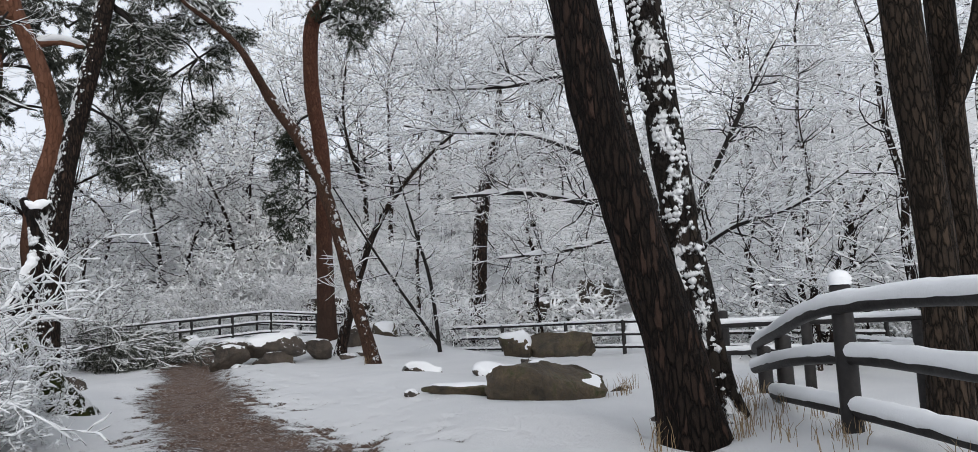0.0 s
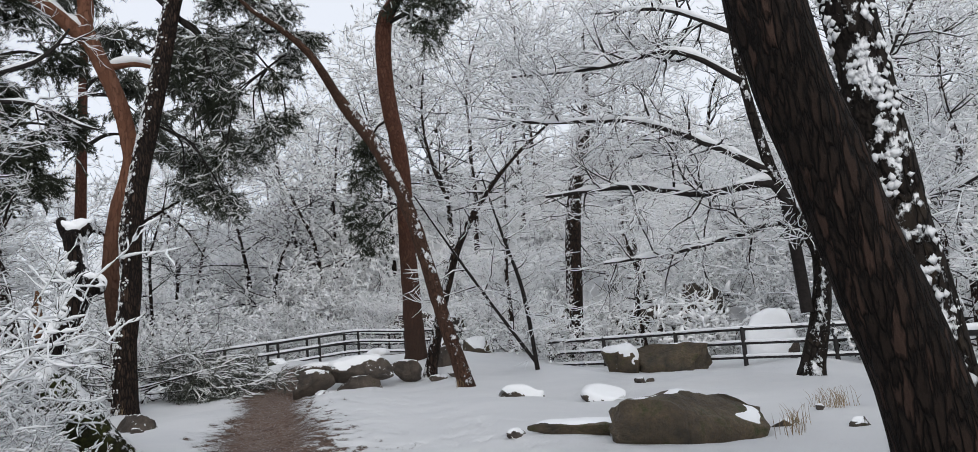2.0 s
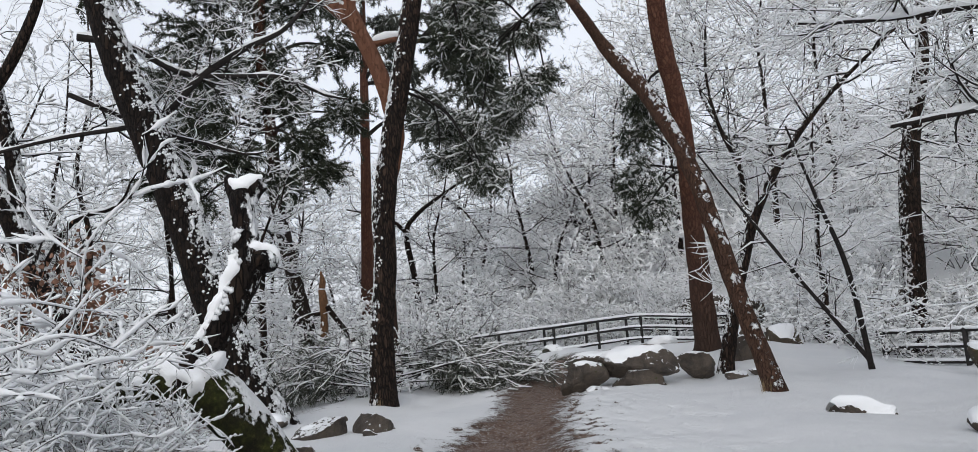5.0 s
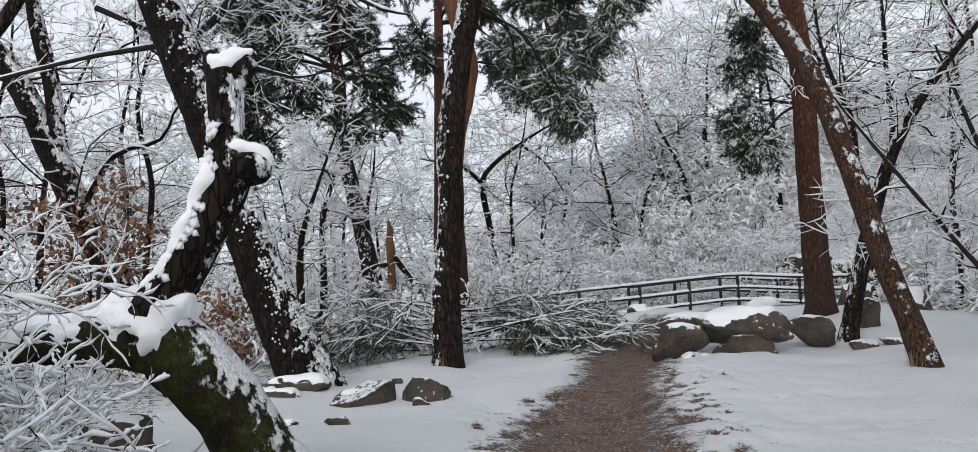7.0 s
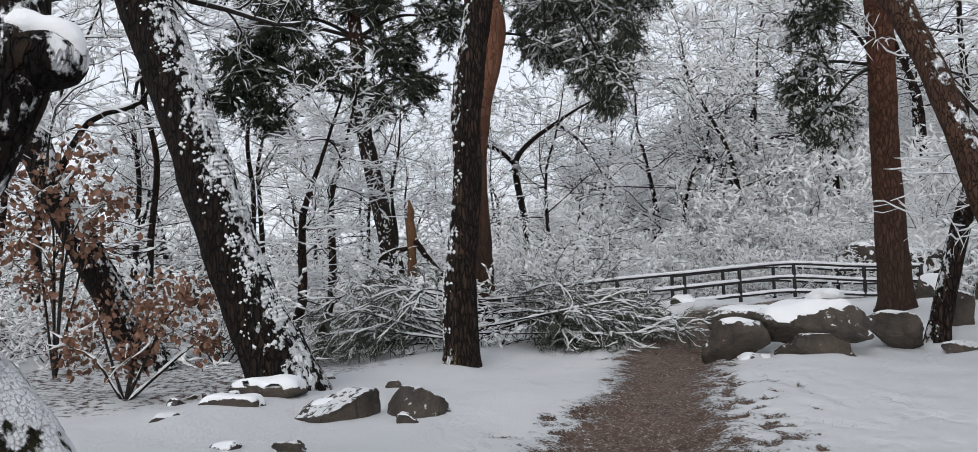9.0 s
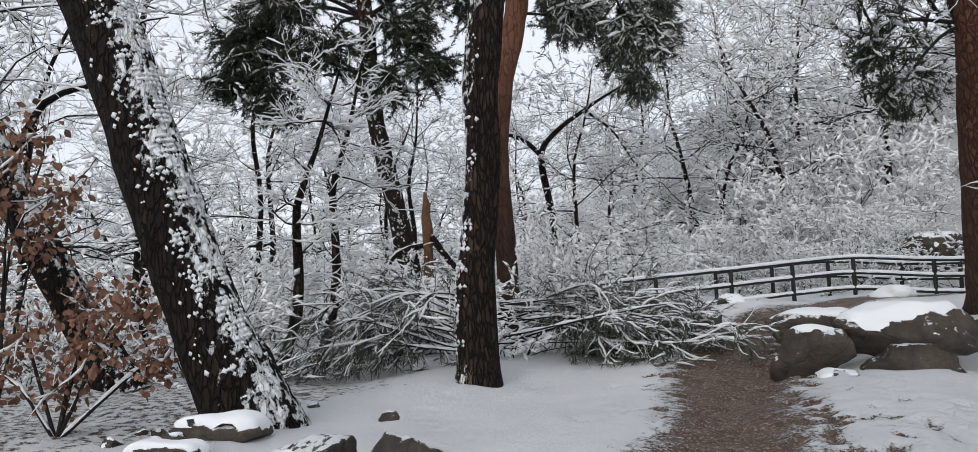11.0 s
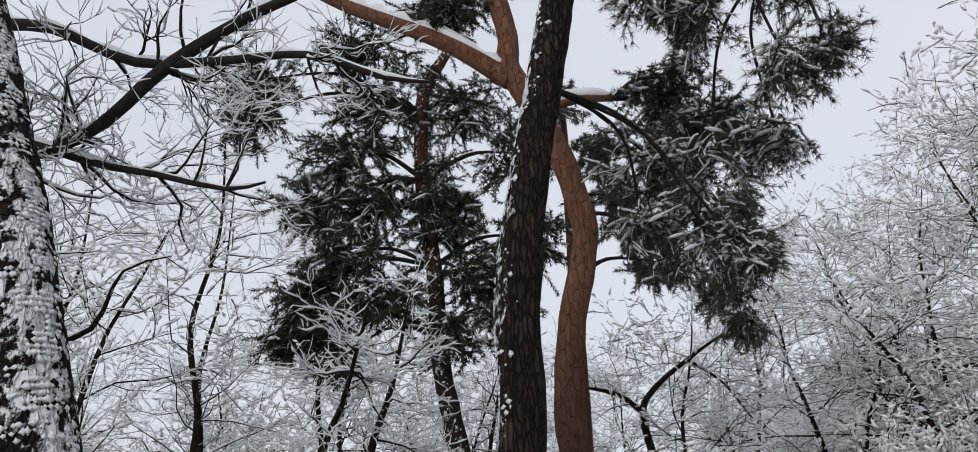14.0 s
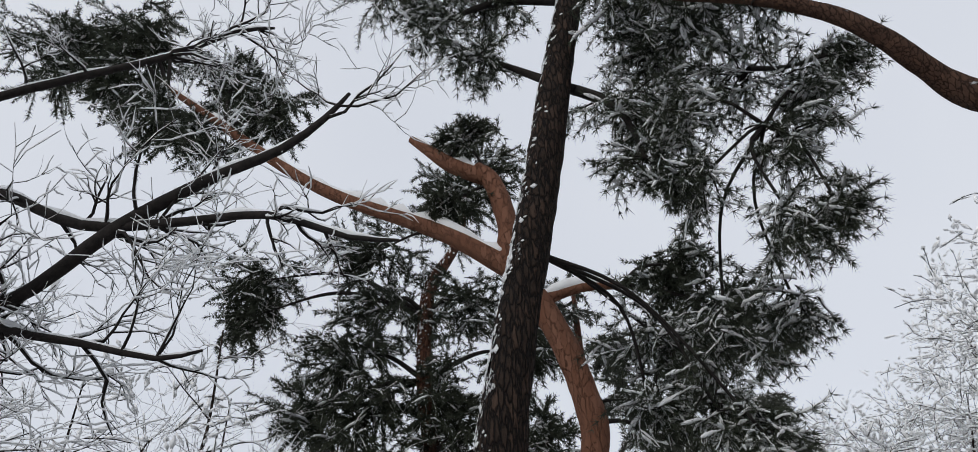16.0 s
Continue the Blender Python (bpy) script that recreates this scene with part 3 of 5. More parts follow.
# ---- trunks ----
def trunk_mesh(pts, base, mat, sides=28, step=0.10, ridge=0.05, seed=0, flare=0.35):
    """A trunk along points (x, y, z, r), with an uneven girth and a flared foot."""
    q = smooth_line([(p[0] - base[0], p[1] - base[1], p[2] - base[2], p[3]) for p in pts], step)
    h = q[:, 2] - q[0, 2]
    q[:, 3] *= 1 + flare * np.exp(-np.abs(h) / 0.22)
    v, f = tube_arrays([q], sides)
    cen = np.repeat(q[:, :3], sides, axis=0)
    off = Vector((seed * 7.3, seed * 1.7, 0))
    for i in range(len(v)):
        d = v[i] - cen[i]
        w = Vector((v[i][0], v[i][1], v[i][2] * 0.4)) + off
        k = 1 + ridge * (noise.noise(w * 3.0) * 1.4 + noise.noise(Vector((v[i][0] * 11, v[i][1] * 11, v[i][2] * 2.2)) + off))
        v[i] = cen[i] + d * k
    return mesh_np("trunk", v, f, mat)


def lumps(rng, pts, base, side, count, mat, size=(0.02, 0.055), arc=1.0):
    """Clumps of wet snow stuck to one side of a trunk."""
    q = smooth_line(pts, 0.05)
    side = unit(np.array(side, float))
    unit_v = np.array([(0, 0, 1), (1, 0, 0), (0, 1, 0), (-1, 0, 0), (0, -1, 0), (0, 0, -1)], float)
    fan = np.array([(0, 1, 2), (0, 2, 3), (0, 3, 4), (0, 4, 1), (5, 2, 1), (5, 3, 2), (5, 4, 3), (5, 1, 4)])
    vs, fs, k = [], [], 0
    for _ in range(count * 3):
        i = rng.integers(1, len(q) - 1)
        t = unit(q[i + 1, :3] - q[i - 1, :3])
        a = unit(side - t * (side @ t))
        b = np.cross(t, a)
        th = rng.normal(0, 0.55 * arc)
        d = a * math.cos(th) + b * math.sin(th)
        s = rng.uniform(*size)
        c = q[i, :3] + d * q[i, 3] * 1.022 - np.array(base)
        if noise.noise(Vector(c) * 5.5) + 0.5 * noise.noise(Vector(c) * 13) < 0.1 or k >= count:
            continue
        shape = unit_v * np.array([s * rng.uniform(0.8, 1.7), s * rng.uniform(0.8, 1.5), s * 0.36]) + rng.normal(0, s * 0.12, (6, 3))
        vs.append(c + shape[:, :1] * t + shape[:, 1:2] * np.cross(d, t) + shape[:, 2:] * d)
        fs.append(fan + 6 * k)
        k += 1
    return mesh_np("snow_clumps", np.vstack(vs), np.vstack(fs), mat)


def tree(name, pts, mat, label, seed, limbs=(), twigs=None, sides=28, step=0.1, ridge=0.05, flare=0.35, clumps=None, limb_mat=None, snow_depth=0.02, category="tree"):
    """A tree whose trunk and great limbs are set point by point; finer branches grow from the limbs."""
    rng = np.random.default_rng(seed)
    p0 = pts[0]
    b = np.array((p0[0], p0[1], min(p0[2], gz(p0[0], p0[1]) + 0.02)))
    pts = [(p0[0] - 0.05 * (pts[1][0] - p0[0]), p0[1] - 0.05 * (pts[1][1] - p0[1]), b[2] - 0.12, p0[3])] + list(pts)
    thing = root(name, b, label, category)
    part("trunk", trunk_mesh(pts, b, mat, sides, step, ridge, seed, flare), thing)
    lines = [smooth_line([(x - b[0], y - b[1], z - b[2], r) for x, y, z, r in li], 0.25) for li in limbs]
    if lines:
        for li in lines:
            part("limb", tubes("limb", [li], 8, limb_mat or mat), thing)
        for sl in snow_lines(lines, snow_depth, rng, 0.0, 0.55):
            part("limb_snow", tubes("limb_snow", [sl], 6, twig_snow), thing, "snow lying along the limb")
    if twigs:
        out = []
        src = lines if twigs.get("from_limbs", True) else []
        if twigs.get("from_trunk"):
            lo, n = twigs["from_trunk"]
            tl = smooth_line([(x - b[0], y - b[1], z - b[2], r) for x, y, z, r in pts], 0.3)
            for k in range(n):
                i = rng.integers(int(lo * len(tl)), len(tl) - 1)
                a = rng.uniform(0, 6.28)
                grow(rng, tl[i, :3], (math.cos(a), math.sin(a), rng.uniform(0.0, 0.6)), twigs["length"] * rng.uniform(0.7, 1.2), twigs.get("r", 0.03), 0, twigs["levels"], out, twigs["kids"], up=twigs.get("up", 0.03), wiggle=0.27)
        for li in src:
            for k in range(twigs["per"]):
                i = rng.integers(len(li) // 5, len(li) - 1)
                along = unit(li[i + 1, :3] - li[i, :3])
                d = unit(along * 0.6 + unit(np.cross(along, rng.normal(0, 1, 3))))
                grow(rng, li[i, :3], d, twigs["length"] * rng.uniform(0.5, 1.2), min(li[i, 3] * 0.6, twigs.get("r", 0.03)), 0, twigs["levels"], out, twigs["kids"], up=twigs.get("up", 0.03), wiggle=0.27)
        ls = [x[1] for x in out]
        tagged(part("twig_mass", tubes("twig_mass", ls, 3, twig_bark), thing, "thin dark twigs"), kind="stuff")
        tagged(part("branch_snow", tubes("branch_snow", snow_lines(ls, twigs.get("snow", 0.013), rng, 0.1, 0.6), 4, twig_snow), thing, "snow lying along the twigs"), kind="stuff")
    if clumps:
        part("snow_clumps", lumps(rng, [(x, y, z, r) for x, y, z, r in pts], b, *clumps), thing, "wet snow stuck to the bark")
    return thing


big_pine = tree("pine_tree", [(1.60, 9.35, 0.0, 0.27), (1.49, 9.34, 0.73, 0.24), (1.24, 9.31, 1.74, 0.223), (1.01, 9.28, 2.67, 0.218), (0.82, 9.25, 3.81, 0.212), (0.55, 9.2, 5.6, 0.2), (0.4, 9.2, 8.5, 0.16), (0.5, 9.3, 11, 0.1)],
     pine_bark, "leaning old pine with dark plated bark beside the fence", 1, sides=48, step=0.05, ridge=0.06, flare=0.25)
tree("broadleaf_tree", [(1.98, 10.11, 0.02, 0.20), (1.87, 10.11, 0.68, 0.168), (1.74, 10.09, 1.61, 0.17), (1.62, 10.08, 2.82, 0.175), (1.5, 10.06, 4.07, 0.175), (1.3, 10.1, 6.5, 0.14), (1.2, 10.1, 9, 0.08)],
     ivy_bark, "dark trunk thickly speckled with wind-blown snow", 2, sides=36, step=0.07, ridge=0.07, clumps=((-0.25, -0.9, 0.1), 1300, twig_snow, (0.010, 0.030), 1.25))
tree("broadleaf_tree", [(4.69, 11.95, -0.9, 0.27), (4.69, 11.95, -0.41, 0.25), (4.74, 11.96, 1.31, 0.204), (4.70, 11.95, 2.67, 0.21), (4.61, 11.94, 4.54, 0.22), (4.5, 11.9, 8, 0.16)], brown_bark,
     "tall grey-brown trunk growing below the fence", 3, sides=32, step=0.1, limbs=[[(4.78, 11.90, 2.78, 0.05), (5.04, 11.9, 3.17, 0.094), (5.28, 11.95, 3.68, 0.109), (5.54, 12.0, 4.35, 0.117), (6.0, 12.1, 6.5, 0.1)]])
tree("broadleaf_tree", [(5.12, 12.52, -1.0, 0.19), (5.15, 12.52, -0.5, 0.182), (5.3, 12.54, 1.31, 0.178), (5.3, 12.54, 2.75, 0.174), (5.33, 12.54, 4.72, 0.175), (5.3, 12.5, 8, 0.12)], brown_bark,
     "second grey-brown trunk beside its twin below the fence", 4, sides=28, step=0.1)
lean_tree = tree("leaning_tree", [(-4.62, 21.59, 0.12, 0.17), (-5.07, 21.82, 1.48, 0.165), (-5.56, 22.07, 3.2, 0.168), (-6.04, 22.39, 4.52, 0.17), (-6.72, 22.79, 5.84, 0.18), (-7.45, 23.15, 6.9, 0.175), (-7.9, 23.25, 7.5, 0.16), (-8.05, 22.95, 7.9, 0.125), (-8.17, 22.55, 8.3, 0.11), (-8.43, 22.25, 8.8, 0.095), (-8.9, 21.8, 9.3, 0.08), (-9.5, 21.4, 9.8, 0.06), (-10.2, 21.2, 10.6, 0.03)],
     lean_bark, "thin brown trunk leaning steeply across the red pine", 5, sides=22, step=0.1, ridge=0.08, flare=0.3)
red_one = tree("red_pine", [(-8.39, 29.06, 0.66, 0.34), (-8.2, 28.4, 3.6, 0.28), (-7.77, 27.1, 6.6, 0.25), (-7.66, 25.96, 8.62, 0.24), (-7.35, 25.25, 10.4, 0.23), (-6.85, 25.4, 11.5, 0.20), (-6.5, 25.5, 13.0, 0.16), (-6.4, 25.6, 15.0, 0.1)],
     red_bark, "tall red pine with orange upper bark beside the bridge rail", 6, sides=28, step=0.12)
tree("leaning_tree", [(-6.76, 25.66, 0.36, 0.17), (-6.2, 25.8, 2.5, 0.14), (-5.5, 25.9, 4.2, 0.105), (-4.2, 26.1, 5.9, 0.06), (-2.4, 26.3, 7.4, 0.03)], dark_bark,
     "slender brown trunk leaning away from the red pine", 7, sides=18, step=0.12, twigs=dict(from_limbs=False, from_trunk=(0.35, 14), length=1.6, levels=2, kids=(5, 4)))
tree("broadleaf_tree", [(-3.58, 32.57, 0.0, 0.30), (-3.31, 32.6, 4.15, 0.29), (-3.03, 32.64, 6.12, 0.247), (-2.52, 32.7, 8.12, 0.199), (-2.32, 32.73, 9.9, 0.125), (-2.2, 32.7, 12, 0.06)], dark_bark,
     "dark straight trunk behind the far fence", 8, sides=20, step=0.15, twigs=dict(from_limbs=False, from_trunk=(0.3, 26), length=2.6, levels=2, kids=(6, 4)))
dark_one = tree("dark_pine", [(-12.13, 19.84, 0.02, 0.27), (-12.13, 19.84, 1.28, 0.26), (-12.01, 19.96, 2.91, 0.235), (-12.01, 20.0, 4.2, 0.25), (-11.89, 20.17, 5.56, 0.225), (-11.73, 20.40, 6.9, 0.225), (-11.55, 20.64, 8.36, 0.225), (-11.41, 20.85, 9.79, 0.21), (-11.18, 21.16, 11.67, 0.19), (-10.9, 21.5, 14.5, 0.15), (-10.8, 21.6, 17, 0.09)],
     dark_bark, "dark crooked pine trunk, snow stuck on its weather side", 9, sides=36, step=0.07, ridge=0.07, clumps=((-0.66, -0.75, 0.1), 1100, twig_snow, (0.012, 0.038), 1.0))
twin_one = tree("red_pine", [(-16.05, 24.46, 0.1, 0.27), (-16.07, 24.46, 1.69, 0.224), (-16.12, 24.41, 2.72, 0.257), (-16.17, 24.36, 4.03, 0.28), (-16.05, 24.5, 5.6, 0.26), (-15.83, 24.74, 6.9, 0.25), (-15.78, 24.8, 7.7, 0.25), (-16.01, 24.5, 9.32, 0.245), (-16.36, 24.01, 10.72, 0.25), (-16.54, 23.77, 11.39, 0.25), (-16.51, 23.8, 12.23, 0.23), (-16.68, 23.58, 13.5, 0.215), (-16.9, 23.3, 13.95, 0.20)],
     orange_bark, "crooked orange-barked pine whose top has broken off", 10, sides=30, step=0.09, ridge=0.07, limb_mat=orange_bark, snow_depth=0.05,
     limbs=[[(-16.8, 23.45, 13.7, 0.2), (-17.22, 22.83, 14.13, 0.19), (-17.5, 22.45, 14.6, 0.15), (-17.78, 22.06, 15.07, 0.09)],
            [(-16.51, 23.81, 11.06, 0.24), (-17.36, 22.63, 12.14, 0.185), (-18.69, 20.8, 13.32, 0.15), (-19.49, 19.7, 14.34, 0.131), (-20.46, 18.36, 15.85, 0.115), (-21.6, 16.9, 17.6, 0.07)],
            [(-16.2, 24.2, 10.2, 0.12), (-15.7, 24.9, 10.5, 0.10), (-15.2, 25.5, 10.45, 0.07)]])
tree("leaning_tree", [(-11.42, 16.3, 0.05, 0.42), (-11.72, 16.02, 0.98, 0.345), (-11.93, 15.82, 1.75, 0.335), (-12.2, 15.56, 2.9, 0.328), (-12.43, 15.32, 3.95, 0.325), (-12.84, 14.97, 5.32, 0.31), (-13.3, 14.5, 7.2, 0.25), (-13.6, 14.2, 9.5, 0.15)],
     snowy_bark, "thick leaning trunk plastered with snow on one side", 11, sides=56, step=0.045, ridge=0.06, flare=0.15, clumps=((0.90, 0.18, 0.25), 2200, twig_snow, (0.008, 0.026), 0.9))
arch = [(-6.02, 12.38, -0.08, 0.25), (-6.23, 12.16, 0.34, 0.215), (-6.40, 12.0, 0.68, 0.225), (-6.57, 11.84, 0.95, 0.225), (-6.74, 11.68, 1.06, 0.19), (-7.03, 11.41, 1.06, 0.145), (-7.33, 11.12, 1.03, 0.13), (-7.73, 10.74, 0.98, 0.125), (-8.3, 10.2, 0.88, 0.13), (-9.3, 9.3, 0.45, 0.2), (-9.9, 8.8, 0.1, 0.22)]
stem = [(-6.74, 11.68, 1.05, 0.20), (-6.66, 11.76, 1.28, 0.155), (-6.57, 11.85, 1.46, 0.135), (-6.45, 11.96, 1.77, 0.130), (-6.38, 12.03, 2.0, 0.140), (-6.38, 12.05, 2.13, 0.140), (-6.41, 12.06, 2.3, 0.118), (-6.46, 12.08, 2.55, 0.115), (-6.50, 12.10, 2.68, 0.12), (-6.52, 12.10, 2.76, 0.09), (-6.525, 12.10, 2.79, 0.01)]
burl = [(-6.42, 12.02, 2.04, 0.11), (-6.31, 12.11, 2.09, 0.115), (-6.22, 12.19, 2.10, 0.095), (-6.18, 12.22, 2.10, 0.05), (-6.175, 12.225, 2.10, 0.01)]
horn_a = [(-6.50, 12.10, 2.62, 0.085), (-6.62, 12.10, 2.80, 0.07), (-6.71, 12.12, 2.92, 0.05), (-6.73, 12.12, 2.94, 0.01)]
horn_b = [(-6.48, 12.11, 2.62, 0.085), (-6.41, 12.17, 2.76, 0.075), (-6.36, 12.22, 2.82, 0.062), (-6.35, 12.23, 2.83, 0.01)]
fallen = tree("fallen_tree", arch, moss_bark, "mossy fallen tree arching over rocks, deep snow on it", 12, sides=40, step=0.04, ridge=0.09, flare=0.1)
fb = np.array(fallen.location)
part("broken_stem", trunk_mesh(stem, fb, snowy_bark, 30, 0.03, 0.10, 17, 0.0), fallen, "dark broken-off stem with stubs of limbs")
for k, stub in enumerate((burl, horn_a, horn_b)):
    part("limb_stub", trunk_mesh(stub, fb, snowy_bark, 20, 0.03, 0.14, 18 + k, 0.0), fallen)


def drift(pts, lift, girth, step=0.04):
    """A deep bank of snow along the top of a log."""
    q = smooth_line([(x - fb[0], y - fb[1], z - fb[2], r) for x, y, z, r in pts], step)
    k = np.array([noise.noise(Vector(w) * 5) for w in q[:, :3]])
    q[:, 2] += lift * q[:, 3] + 0.02 * k
    q[:, 3] *= girth * (1 + 0.22 * k)
    q[0, 3] = q[-1, 3] = 0.01
    return q


def lumpy(name, lines, sides):
    v, f = tube_arrays(lines, sides)
    c = np.vstack([np.repeat(q[:, :3], sides, axis=0) for q in lines])
    for i in range(len(v)):
        k = 0.42 * noise.noise(Vector(v[i]) * 7) + 0.26 * noise.noise(Vector(v[i]) * 17) + 0.10 * noise.noise(Vector(v[i]) * 36)
        v[i] = c[i] + (v[i] - c[i]) * (1 + k)
    return mesh_np(name, v, f, snow_mat)


part("log_snow", lumpy("log_snow", [drift(arch[3:], 0.42, 1.06)], 40), fallen, "deep rounded snow along the log")
side = [(x - 0.035, y - 0.085, z + 0.03, r) for x, y, z, r in stem[:6]]
part("stem_snow", lumpy("stem_snow", [drift(side, 0.10, 0.56, 0.025)], 32), fallen, "snow stuck along the broken stem")
part("snow_clumps", lumps(np.random.default_rng(31), stem[1:9], fb, (-0.35, -0.9, 0.15), 420, twig_snow, (0.014, 0.034), 0.8), fallen, "wet snow stuck to the bark")
part("knob_snow", lumpy("knob_snow", [drift([(-6.44, 12.0, 2.14, 0.03), (-6.36, 12.03, 2.18, 0.07), (-6.28, 12.1, 2.20, 0.085), (-6.21, 12.18, 2.18, 0.07), (-6.17, 12.22, 2.10, 0.03)], 0.2, 0.7, 0.02)], 24), fallen, "cap of snow on the burl")
part("fork_snow", lumpy("fork_snow", [drift([(-6.66, 12.08, 2.90, 0.03), (-6.58, 12.08, 2.83, 0.07), (-6.51, 12.09, 2.79, 0.09), (-6.43, 12.15, 2.83, 0.08), (-6.36, 12.22, 2.89, 0.03)], 0.25, 0.75, 0.02)], 24), fallen, "snow lodged in the fork")
thicket_pine = tree("red_pine", [(-21.18, 26.27, 0.2, 0.284), (-21.47, 25.96, 2.45, 0.286), (-21.76, 25.65, 4.51, 0.255), (-22.0, 25.39, 6.6, 0.235), (-22.06, 25.33, 8.6, 0.207), (-22.22, 25.07, 11.6, 0.207), (-22.22, 25.07, 13.65, 0.199), (-22.11, 25.22, 14.74, 0.185), (-21.66, 25.84, 16.3, 0.133), (-21.5, 26, 18, 0.08)],
     thicket_bark, "slender red pine with dark lower bark in the thicket", 13, sides=22, step=0.12, ridge=0.07, clumps=((0.5, -0.7, 0.2), 420, twig_snow, (0.012, 0.03), 1.0))
tree("tree_stump", [(-20.03, 25.58, 0.1, 0.17), (-20.06, 25.60, 1.6, 0.12), (-20.0, 25.58, 2.75, 0.13), (-20.08, 25.57, 3.2, 0.085), (-20.02, 25.56, 3.45, 0.09), (-20.07, 25.55, 3.8, 0.02)], torn_wood,
     "torn splintered stump with raw orange wood", 14, sides=14, step=0.12, ridge=0.3, category="tree stump", limb_mat=dark_bark,
     limbs=[[(-19.9, 25.6, 2.6, 0.09), (-19.3, 26.1, 1.5, 0.09), (-18.9, 26.4, 0.5, 0.07)], [(-20.1, 25.5, 2.4, 0.07), (-20.6, 25.0, 2.2, 0.06), (-21.0, 24.6, 1.3, 0.04)]])
tree("young_tree", [(-25.95, 37.39, 0.3, 0.15), (-25.97, 37.36, 3.81, 0.155), (-26.22, 37.09, 6.57, 0.14), (-25.83, 37.51, 7.6, 0.11), (-24.89, 38.51, 8.6, 0.08), (-24.06, 39.4, 9.34, 0.05), (-23.2, 40.2, 9.9, 0.02)], dark_bark,
     "slender dark tree with a bent forked top", 15, sides=14, step=0.2, limbs=[[(-26.22, 37.1, 6.71, 0.11), (-26.73, 36.55, 7.4, 0.10), (-27.34, 35.9, 7.71, 0.07), (-28.3, 35, 8.0, 0.03)], [(-24.9, 38.5, 8.6, 0.07), (-24.0, 39.2, 7.6, 0.05), (-23.4, 39.8, 6.2, 0.03)]],
     limb_mat=dark_bark, twigs=dict(per=9, length=1.8, levels=2, kids=(5, 4)))
tree("broadleaf_tree", [(-16.7, 16.8, 0.1, 0.32), (-17.39, 16.14, 1.79, 0.277), (-17.99, 15.57, 3.4, 0.27), (-18.52, 15.07, 5.04, 0.25), (-18.96, 14.65, 6.2, 0.23), (-19.8, 13.9, 7.6, 0.18), (-20.5, 13.2, 10, 0.1)], snowy_bark,
     "dark leaning trunk behind the dry oak leaves", 16, sides=26, step=0.12, limb_mat=snowy_bark, limbs=[[(-18.1, 15.45, 3.8, 0.2), (-18.25, 15.3, 4.8, 0.17), (-18.34, 15.24, 5.78, 0.165), (-18.6, 14.99, 7.32, 0.15), (-18.8, 14.8, 9.5, 0.08)], [(-17.9, 15.6, 3.2, 0.07), (-17.3, 16.0, 4.3, 0.05), (-16.6, 16.6, 4.6, 0.035), (-16.2, 16.8, 5.3, 0.02), (-15.9, 17.3, 5.5, 0.01)]], twigs=dict(from_limbs=False, from_trunk=(0.3, 16), length=2.8, levels=2, kids=(6, 4)))


# ---- fences ----
def fence(name, label, posts, height, rails, post_r=0.06, rail_r=0.045, snow=0.03, cap=True):
    """posts: (x, y, ground z); height: of a post, unless it names its own; rails: lists of points (x, y, z)."""
    rng = np.random.default_rng(len(posts) * 7 + len(rails))
    b = Vector(posts[0][:3])
    thing = root(name, b, label, "fence")
    for x, y, z, *own in posts:
        top = own[0] if own else height
        q = np.array([(x - b.x, y - b.y, z - 0.25 - b.z, post_r), (x - b.x, y - b.y, z + top * 0.6 - b.z, post_r), (x - b.x, y - b.y, z + top - 0.02 - b.z, post_r * 0.97), (x - b.x, y - b.y, z + top - b.z, post_r * 0.6), (x - b.x, y - b.y, z + top + 0.002 - b.z, 0.002)])
        po = part("post", tubes("post", [q], 14, rail_mat), thing)
        if cap and top > 1:
            h = z + top - b.z - 0.01
            c = np.array([(x - b.x, y - b.y, h, post_r * 1.06), (x - b.x, y - b.y, h + 0.05, post_r * 1.12), (x - b.x, y - b.y, h + 0.09, post_r * 0.8), (x - b.x, y - b.y, h + 0.11, 0.004)])
            part("snow_cap", tubes("snow_cap", [c], 12, snow_mat), po, "round cap of snow")
    for rail in rails:
        q = smooth_line([(x - b.x, y - b.y, z - b.z, rail_r) for x, y, z in rail], 0.12)
        ra = part("rail", tubes("rail", [q], 12, rail_mat), thing)
        s = q.copy()
        wob = np.array([noise.noise(Vector(w) * 6) for w in s[:, :3]])
        s[:, 2] += rail_r * 0.75 + snow * 0.25
        s[:, 3] = snow * (1 + 0.35 * wob) + rail_r * 0.35
        part("snow", tubes("snow", [s], 10, snow_mat), ra, "ridge of snow lying on the rail")
    return thing


near_top = [(2.95, 5.6, 1.08), (2.81, 6.97, 1.07), (2.74, 7.47, 1.07), (2.62, 8.1, 1.05), (2.53, 8.6, 1.02), (2.5, 9.2, 0.95), (2.52, 10.21, 0.80), (2.56, 11.25, 0.66), (2.6, 11.6, 0.58)]
near_mid = [(2.95, 5.6, 0.66), (2.80, 7.0, 0.67), (2.66, 8.2, 0.68), (2.52, 9.05, 0.64), (2.48, 10.2, 0.52), (2.5, 11.2, 0.40)]
near_low = [(3.0, 5.6, 0.26), (2.86, 7.2, 0.28), (2.66, 8.27, 0.30), (2.5, 9.05, 0.30), (2.5, 10.4, 0.22)]
